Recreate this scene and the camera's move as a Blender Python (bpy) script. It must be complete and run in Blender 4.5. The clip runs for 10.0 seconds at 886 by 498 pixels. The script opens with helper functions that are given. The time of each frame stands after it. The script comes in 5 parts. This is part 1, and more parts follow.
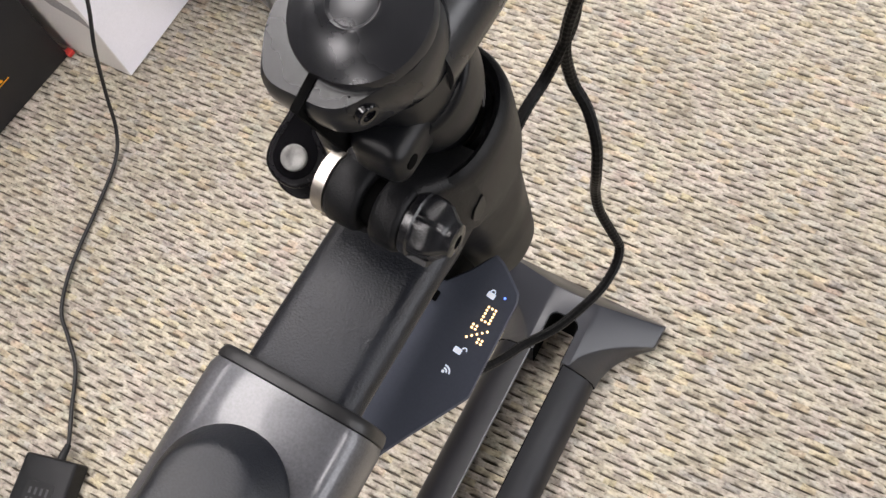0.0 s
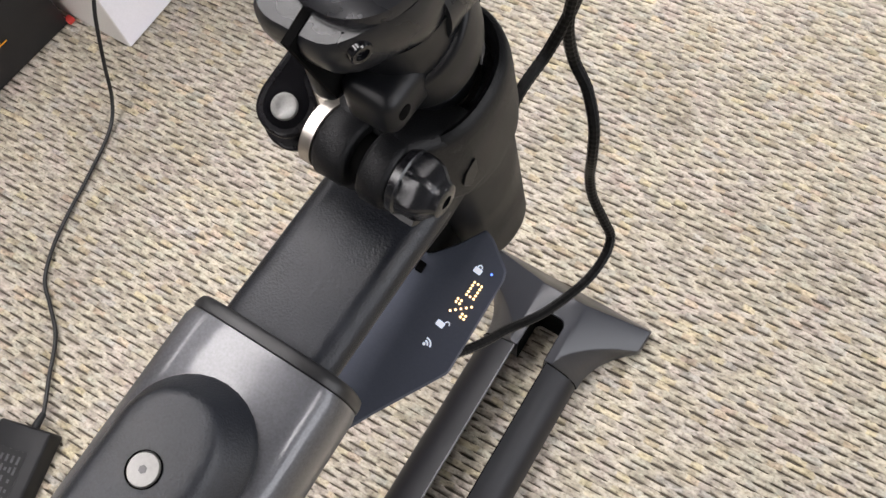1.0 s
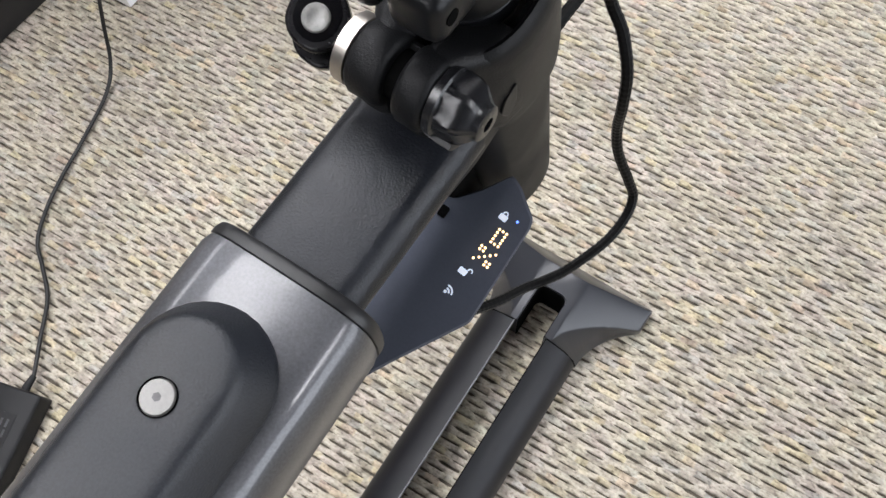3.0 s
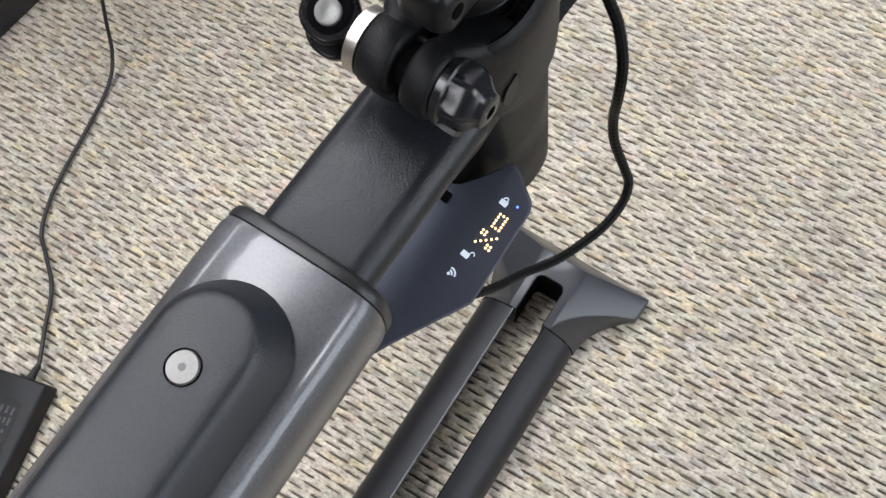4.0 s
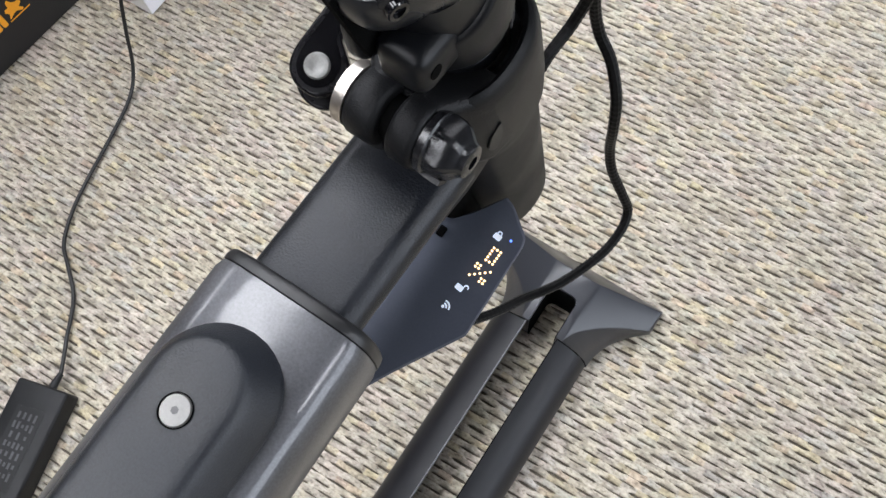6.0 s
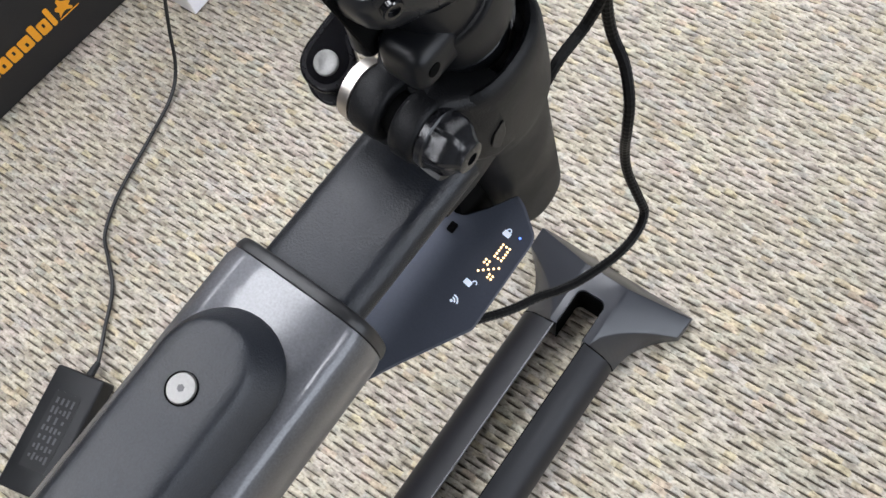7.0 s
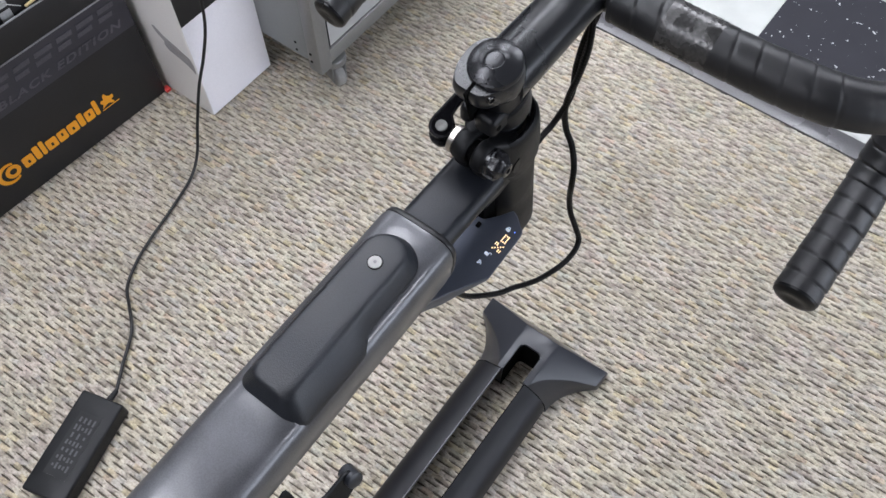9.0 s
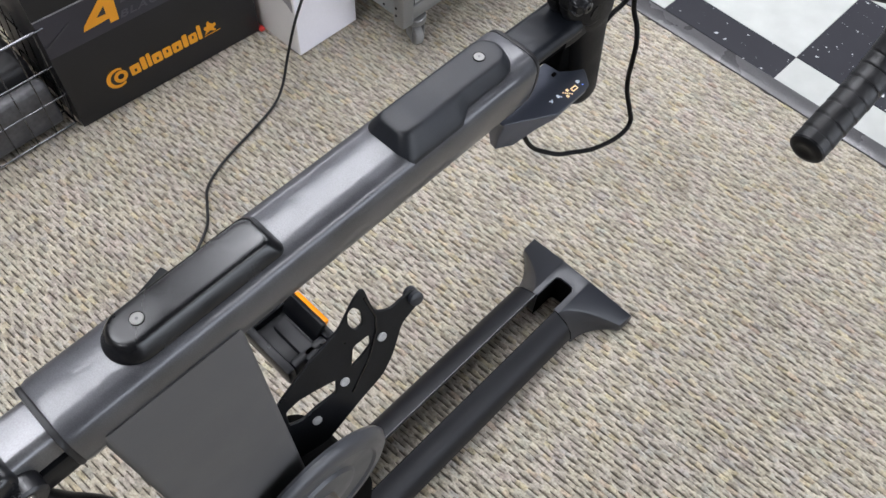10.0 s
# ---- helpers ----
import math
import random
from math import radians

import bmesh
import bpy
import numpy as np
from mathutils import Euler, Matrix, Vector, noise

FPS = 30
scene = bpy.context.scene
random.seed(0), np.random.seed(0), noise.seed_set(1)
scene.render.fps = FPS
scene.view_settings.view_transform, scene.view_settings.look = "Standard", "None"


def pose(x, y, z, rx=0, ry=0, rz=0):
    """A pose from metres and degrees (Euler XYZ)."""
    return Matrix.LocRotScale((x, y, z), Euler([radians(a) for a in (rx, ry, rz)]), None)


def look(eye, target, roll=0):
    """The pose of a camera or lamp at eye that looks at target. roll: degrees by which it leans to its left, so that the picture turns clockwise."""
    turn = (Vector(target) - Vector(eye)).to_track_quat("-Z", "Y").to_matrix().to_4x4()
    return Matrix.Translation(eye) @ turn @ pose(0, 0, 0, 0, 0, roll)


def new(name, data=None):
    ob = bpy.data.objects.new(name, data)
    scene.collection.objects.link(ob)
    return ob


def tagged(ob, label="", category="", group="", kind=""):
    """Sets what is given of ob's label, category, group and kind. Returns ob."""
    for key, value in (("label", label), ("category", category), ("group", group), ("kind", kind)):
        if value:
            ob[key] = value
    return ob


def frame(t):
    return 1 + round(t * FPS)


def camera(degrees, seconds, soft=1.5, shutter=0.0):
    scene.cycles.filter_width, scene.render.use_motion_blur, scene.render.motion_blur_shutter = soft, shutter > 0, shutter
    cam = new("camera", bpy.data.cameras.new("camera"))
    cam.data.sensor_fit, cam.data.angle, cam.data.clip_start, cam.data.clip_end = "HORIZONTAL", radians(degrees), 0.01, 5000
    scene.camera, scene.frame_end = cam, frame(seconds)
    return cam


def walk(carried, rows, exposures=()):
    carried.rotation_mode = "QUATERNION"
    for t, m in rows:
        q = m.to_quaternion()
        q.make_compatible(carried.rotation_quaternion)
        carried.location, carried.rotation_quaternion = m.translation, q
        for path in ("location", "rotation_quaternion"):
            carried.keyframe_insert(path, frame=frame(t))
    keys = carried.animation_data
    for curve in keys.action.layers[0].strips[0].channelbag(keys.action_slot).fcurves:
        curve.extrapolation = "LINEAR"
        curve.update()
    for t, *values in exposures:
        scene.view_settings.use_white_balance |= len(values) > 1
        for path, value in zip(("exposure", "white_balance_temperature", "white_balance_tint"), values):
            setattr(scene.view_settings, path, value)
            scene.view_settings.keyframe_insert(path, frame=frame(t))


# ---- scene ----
cam = camera(57.86, 10.0)
PATH = [
    (0, (0.0851, 0.7234, 1.0512), (-0.1695, 0.9964, 0.1236), -15.22),
    (0.5, (0.0854, 0.7182, 1.0464), (-0.1532, 0.9992, 0.1168), -11.09),
    (1, (0.0898, 0.7164, 1.0422), (-0.1551, 0.9944, 0.1133), -10.11),
    (1.5, (0.0853, 0.7125, 1.0384), (-0.1576, 1.0030, 0.1129), -7.63),
    (2, (0.0798, 0.7211, 1.0316), (-0.1627, 1.0080, 0.1048), -7.25),
    (2.5, (0.0760, 0.7122, 1.0226), (-0.1593, 0.9897, 0.0911), -7.46),
    (2.7, (0.0805, 0.7077, 1.0226), (-0.1500, 0.9809, 0.0887), -7.15),
    (3.8, (0.0855, 0.6926, 1.0327), (-0.1363, 0.9552, 0.0936), -7.42),
    (4, (0.0865, 0.6940, 1.0353), (-0.1335, 0.9564, 0.0958), -7.13),
    (4.5, (0.0919, 0.6869, 1.0395), (-0.1320, 0.9528, 0.1018), -7.49),
    (5, (0.0884, 0.6878, 1.0396), (-0.1350, 0.9563, 0.1025), -6.57),
    (5.5, (0.0877, 0.7017, 1.0390), (-0.1466, 0.9647, 0.1031), -8.56),
    (5.7, (0.0883, 0.7073, 1.0417), (-0.1484, 0.9651, 0.1049), -9.57),
    (6.8, (0.1023, 0.7089, 1.0516), (-0.1765, 0.9381, 0.1190), -15.99),
    (7, (0.1044, 0.7105, 1.0517), (-0.1811, 0.9351, 0.1201), -16.79),
    (7.5, (0.1116, 0.7077, 1.0557), (-0.1857, 0.9460, 0.1312), -15.22),
    (7.8, (0.1145, 0.7101, 1.0690), (-0.1872, 0.9628, 0.1497), -13.36),
    (8, (0.1257, 0.7047, 1.1094), (-0.1786, 0.9670, 0.1936), -12.18),
    (8.2, (0.1438, 0.6929, 1.1392), (-0.1609, 0.9648, 0.2264), -10.60),
    (8.5, (0.1566, 0.6466, 1.1792), (-0.1406, 0.9470, 0.2729), -6.33),
    (8.8, (0.1589, 0.5786, 1.2289), (-0.1285, 0.9305, 0.3380), -1.74),
    (9, (0.1743, 0.5217, 1.2714), (-0.1161, 0.9160, 0.3995), 0.35),
    (9.1, (0.1848, 0.4929, 1.2985), (-0.1063, 0.9093, 0.4372), 1.48),
    (9.3, (0.2076, 0.4449, 1.3334), (-0.0953, 0.8893, 0.4904), 2.70),
    (9.5, (0.2331, 0.4210, 1.3324), (-0.0843, 0.8678, 0.4959), 3.18),
    (9.6, (0.2472, 0.4153, 1.3275), (-0.0766, 0.8570, 0.4908), 3.57),
    (9.8, (0.2708, 0.3799, 1.3070), (-0.0642, 0.8038, 0.4655), 4.21),
    (10, (0.2905, 0.3184, 1.2938), (-0.0510, 0.7212, 0.4445), 4.41),
]
walk(cam, [(t, look(eye, target, roll)) for t, eye, target, roll in PATH],
     exposures=((0, 0.05, 6950, 16), (2.5, 0.05, 6600, 13), (5.5, 0.05, 6380, 12), (7.5, 0.09, 6330, 12), (8.0, 0.07, 6330, 12), (9.0, -0.17, 6200, 14), (9.5, -0.33, 6250, 16), (10, -0.22, 6340, 13)))

# ---- world and lights ----
world = bpy.data.worlds.new("shop_world")
scene.world = world
world.use_nodes = True
world.node_tree.nodes["Background"].inputs[0].default_value = (0.8, 0.85, 0.95, 1)
world.node_tree.nodes["Background"].inputs[1].default_value = 0.15
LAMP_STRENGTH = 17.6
CEILING_Z = 2.75

# daylight through the shop window in the east wall
sky = new("window_daylight", bpy.data.lights.new("window_daylight", "AREA"))
sky.data.shape, sky.data.size, sky.data.size_y = "RECTANGLE", 4.6, 1.5
sky.data.energy, sky.data.color = 125.0, (0.86, 0.93, 1.0)
sky.matrix_world = look((3.97, 1.4, 1.55), (0.0, 1.4, 1.2))


# ---- materials ----
def ramp_node(nt, stops):
    node = nt.nodes.new("ShaderNodeValToRGB")
    els = node.color_ramp.elements
    while len(els) < len(stops):
        els.new(0.5)
    for el, (pos, col) in zip(els, stops):
        el.position, el.color = pos, (*col, 1)
    return node


def material(name, color, rough=0.5, metal=0.0, vary=0.12, grain=300.0, bump=0.0, blotch=14.0, coat=0.0,
             rough_vary=0.08, spec=0.5):
    """Painted, plastic or metal surface: colour drifts at two scales, roughness wears, fine grain in the relief."""
    m = bpy.data.materials.new(name)
    m.use_nodes = True
    nt = m.node_tree
    b = nt.nodes["Principled BSDF"]
    tc = nt.nodes.new("ShaderNodeTexCoord")
    big = nt.nodes.new("ShaderNodeTexNoise")
    big.inputs["Scale"].default_value, big.inputs["Detail"].default_value = blotch, 5
    fine = nt.nodes.new("ShaderNodeTexNoise")
    fine.inputs["Scale"].default_value, fine.inputs["Detail"].default_value = grain, 3
    for n in (big, fine):
        nt.links.new(tc.outputs["Object"], n.inputs["Vector"])
    mix = nt.nodes.new("ShaderNodeMix")
    mix.data_type = "FLOAT"
    mix.inputs[0].default_value = 0.45
    nt.links.new(big.outputs["Fac"], mix.inputs[2])
    nt.links.new(fine.outputs["Fac"], mix.inputs[3])
    lo = tuple(c * (1 - vary) for c in color)
    hi = tuple(min(1, c * (1 + vary)) for c in color)
    r = ramp_node(nt, [(0.3, lo), (0.7, hi)])
    nt.links.new(mix.outputs[0], r.inputs[0])
    nt.links.new(r.outputs[0], b.inputs["Base Color"])
    rr = nt.nodes.new("ShaderNodeMapRange")
    rr.inputs[1].default_value, rr.inputs[2].default_value = 0.3, 0.7
    rr.inputs[3].default_value, rr.inputs[4].default_value = max(0.02, rough - rough_vary), min(1, rough + rough_vary)
    nt.links.new(big.outputs["Fac"], rr.inputs[0])
    nt.links.new(rr.outputs[0], b.inputs["Roughness"])
    b.inputs["Metallic"].default_value = metal
    b.inputs["Specular IOR Level"].default_value = spec
    b.inputs["Coat Weight"].default_value = coat
    b.inputs["Coat Roughness"].default_value = 0.13
    if coat:
        # handling smudges dull the clear coat in patches
        sm = nt.nodes.new("ShaderNodeTexNoise")
        sm.inputs["Scale"].default_value, sm.inputs["Detail"].default_value, sm.inputs["Distortion"].default_value = 34, 4, 0.8
        nt.links.new(tc.outputs["Object"], sm.inputs["Vector"])
        smr = nt.nodes.new("ShaderNodeMapRange")
        smr.inputs[1].default_value, smr.inputs[2].default_value = 0.32, 0.70
        smr.inputs[3].default_value, smr.inputs[4].default_value = 0.08, 0.22
        nt.links.new(sm.outputs["Fac"], smr.inputs[0])
        nt.links.new(smr.outputs[0], b.inputs["Coat Roughness"])
        # the lacquer lies a little uneven
        wave = nt.nodes.new("ShaderNodeBump")
        wave.inputs["Strength"].default_value, wave.inputs["Distance"].default_value = 0.5, 0.0010
        nt.links.new(sm.outputs["Fac"], wave.inputs["Height"])
        nt.links.new(wave.outputs[0], b.inputs["Coat Normal"])
    if bump:
        bp = nt.nodes.new("ShaderNodeBump")
        bp.inputs["Strength"].default_value, bp.inputs["Distance"].default_value = bump, 0.0006
        nt.links.new(fine.outputs["Fac"], bp.inputs["Height"])
        nt.links.new(bp.outputs[0], b.inputs["Normal"])
    return m


def glow(name, color, strength):
    m = bpy.data.materials.new(name)
    m.use_nodes = True
    b = m.node_tree.nodes["Principled BSDF"]
    b.inputs["Base Color"].default_value = (*color, 1)
    b.inputs["Emission Color"].default_value = (*color, 1)
    b.inputs["Emission Strength"].default_value = strength
    return m


def carpet_material():
    """Tweed loop-pile carpet: strands run light and grey along the rows, dark flecks of yarn, broad faint tints, one stain."""
    m = bpy.data.materials.new("carpet_yarn")
    m.use_nodes = True
    nt = m.node_tree
    b = nt.nodes["Principled BSDF"]
    tc = nt.nodes.new("ShaderNodeTexCoord")

    def noise(scale, detail, stretch=(1, 1, 1), rough=0.5):
        mp = nt.nodes.new("ShaderNodeMapping")
        mp.inputs["Scale"].default_value = stretch
        nt.links.new(tc.outputs["Object"], mp.inputs["Vector"])
        n = nt.nodes.new("ShaderNodeTexNoise")
        n.inputs["Scale"].default_value, n.inputs["Detail"].default_value = scale, detail
        n.inputs["Roughness"].default_value = rough
        nt.links.new(mp.outputs[0], n.inputs["Vector"])
        return n.outputs["Fac"]

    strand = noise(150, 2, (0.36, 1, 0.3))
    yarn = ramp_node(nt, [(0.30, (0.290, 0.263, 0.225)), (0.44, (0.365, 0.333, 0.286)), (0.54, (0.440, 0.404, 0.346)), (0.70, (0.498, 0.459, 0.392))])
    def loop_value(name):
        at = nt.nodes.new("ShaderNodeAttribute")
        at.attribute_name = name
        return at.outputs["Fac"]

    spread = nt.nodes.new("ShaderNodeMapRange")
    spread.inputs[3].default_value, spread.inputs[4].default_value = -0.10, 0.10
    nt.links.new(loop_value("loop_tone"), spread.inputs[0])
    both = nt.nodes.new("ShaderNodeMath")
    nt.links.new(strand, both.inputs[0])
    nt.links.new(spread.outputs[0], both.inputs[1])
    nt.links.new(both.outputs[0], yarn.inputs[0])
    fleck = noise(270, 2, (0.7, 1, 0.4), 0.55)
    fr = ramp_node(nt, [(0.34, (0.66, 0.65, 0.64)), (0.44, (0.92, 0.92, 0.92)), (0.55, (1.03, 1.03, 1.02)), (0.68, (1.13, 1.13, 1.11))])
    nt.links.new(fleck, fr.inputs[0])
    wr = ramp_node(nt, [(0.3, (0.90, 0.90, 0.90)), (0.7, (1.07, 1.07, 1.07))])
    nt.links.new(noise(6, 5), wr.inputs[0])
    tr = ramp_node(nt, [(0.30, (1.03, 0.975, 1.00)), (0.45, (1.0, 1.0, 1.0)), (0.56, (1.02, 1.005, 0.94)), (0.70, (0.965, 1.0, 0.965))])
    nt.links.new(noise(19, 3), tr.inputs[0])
    # single loops dyed straw, rose or slate
    lr = ramp_node(nt, [(0.0, (0.90, 0.93, 0.98)), (0.10, (0.95, 0.97, 0.99)), (0.14, (1.0, 0.992, 0.985)), (0.86, (1.0, 0.992, 0.985)), (0.93, (1.06, 1.02, 0.86)), (1.0, (1.06, 0.95, 0.90))])
    nt.links.new(loop_value("loop_dye"), lr.inputs[0])
    last = yarn.outputs[0]
    for other in (fr.outputs[0], wr.outputs[0], tr.outputs[0], lr.outputs[0]):
        mul = nt.nodes.new("ShaderNodeMix")
        mul.data_type, mul.blend_type = "RGBA", "MULTIPLY"
        mul.inputs[0].default_value = 1
        nt.links.new(last, mul.inputs[6])
        nt.links.new(other, mul.inputs[7])
        last = mul.outputs[2]
    # the small dark stain in front of the bike's foot
    dist = nt.nodes.new("ShaderNodeVectorMath")
    dist.operation = "DISTANCE"
    dist.inputs[1].default_value = (0.006, 1.372, 0.004)
    nt.links.new(tc.outputs["Object"], dist.inputs[0])
    st = ramp_node(nt, [(0.0, (0.42, 0.40, 0.38)), (0.022, (1, 1, 1))])
    nt.links.new(dist.outputs["Value"], st.inputs[0])
    mul = nt.nodes.new("ShaderNodeMix")
    mul.data_type, mul.blend_type = "RGBA", "MULTIPLY"
    mul.inputs[0].default_value = 0.8
    nt.links.new(last, mul.inputs[6])
    nt.links.new(st.outputs[0], mul.inputs[7])
    nt.links.new(mul.outputs[2], b.inputs["Base Color"])
    bp = nt.nodes.new("ShaderNodeBump")
    bp.inputs["Strength"].default_value, bp.inputs["Distance"].default_value = 0.28, 0.001
    nt.links.new(fleck, bp.inputs["Height"])
    nt.links.new(bp.outputs[0], b.inputs["Normal"])
    b.inputs["Roughness"].default_value = 0.95
    b.inputs["Specular IOR Level"].default_value = 0.1
    return m


def fleck_tile(name, base, fleck, amount, spec=0.3):
    """Vinyl tile: mottled colour, scattered chips and scuffs, a dull polish; each tile a little different."""
    m = bpy.data.materials.new(name)
    m.use_nodes = True
    nt = m.node_tree
    b = nt.nodes["Principled BSDF"]
    geo = nt.nodes.new("ShaderNodeNewGeometry")
    info = nt.nodes.new("ShaderNodeObjectInfo")
    chip = nt.nodes.new("ShaderNodeTexNoise")
    chip.inputs["Scale"].default_value, chip.inputs["Detail"].default_value = 55, 6
    chip.inputs["Roughness"].default_value = 0.62
    cloud = nt.nodes.new("ShaderNodeTexNoise")
    cloud.inputs["Scale"].default_value, cloud.inputs["Detail"].default_value = 16, 6
    for n in (chip, cloud):
        nt.links.new(geo.outputs["Position"], n.inputs["Vector"])
    r = ramp_node(nt, [(0.3, tuple(c * 0.93 for c in base)), (0.7, tuple(min(1, c * 1.06) for c in base))])
    nt.links.new(cloud.outputs["Fac"], r.inputs[0])
    f = ramp_node(nt, [(amount, (0, 0, 0)), (amount + 0.03, (1, 1, 1))])
    nt.links.new(chip.outputs["Fac"], f.inputs[0])
    mix = nt.nodes.new("ShaderNodeMix")
    mix.data_type = "RGBA"
    nt.links.new(f.outputs[0], mix.inputs[0])
    nt.links.new(r.outputs[0], mix.inputs[6])
    mix.inputs[7].default_value = (*fleck, 1)
    tone = nt.nodes.new("ShaderNodeMapRange")
    tone.inputs[3].default_value, tone.inputs[4].default_value = 0.92, 1.06
    nt.links.new(info.outputs["Random"], tone.inputs[0])
    vm = nt.nodes.new("ShaderNodeVectorMath")
    vm.operation = "SCALE"
    nt.links.new(mix.outputs[2], vm.inputs[0])
    nt.links.new(tone.outputs[0], vm.inputs["Scale"])
    nt.links.new(vm.outputs[0], b.inputs["Base Color"])
    rr = nt.nodes.new("ShaderNodeMapRange")
    rr.inputs[3].default_value, rr.inputs[4].default_value = 0.3, 0.6
    b.inputs["Specular IOR Level"].default_value = spec
    nt.links.new(cloud.outputs["Fac"], rr.inputs[0])
    nt.links.new(rr.outputs[0], b.inputs["Roughness"])
    return m


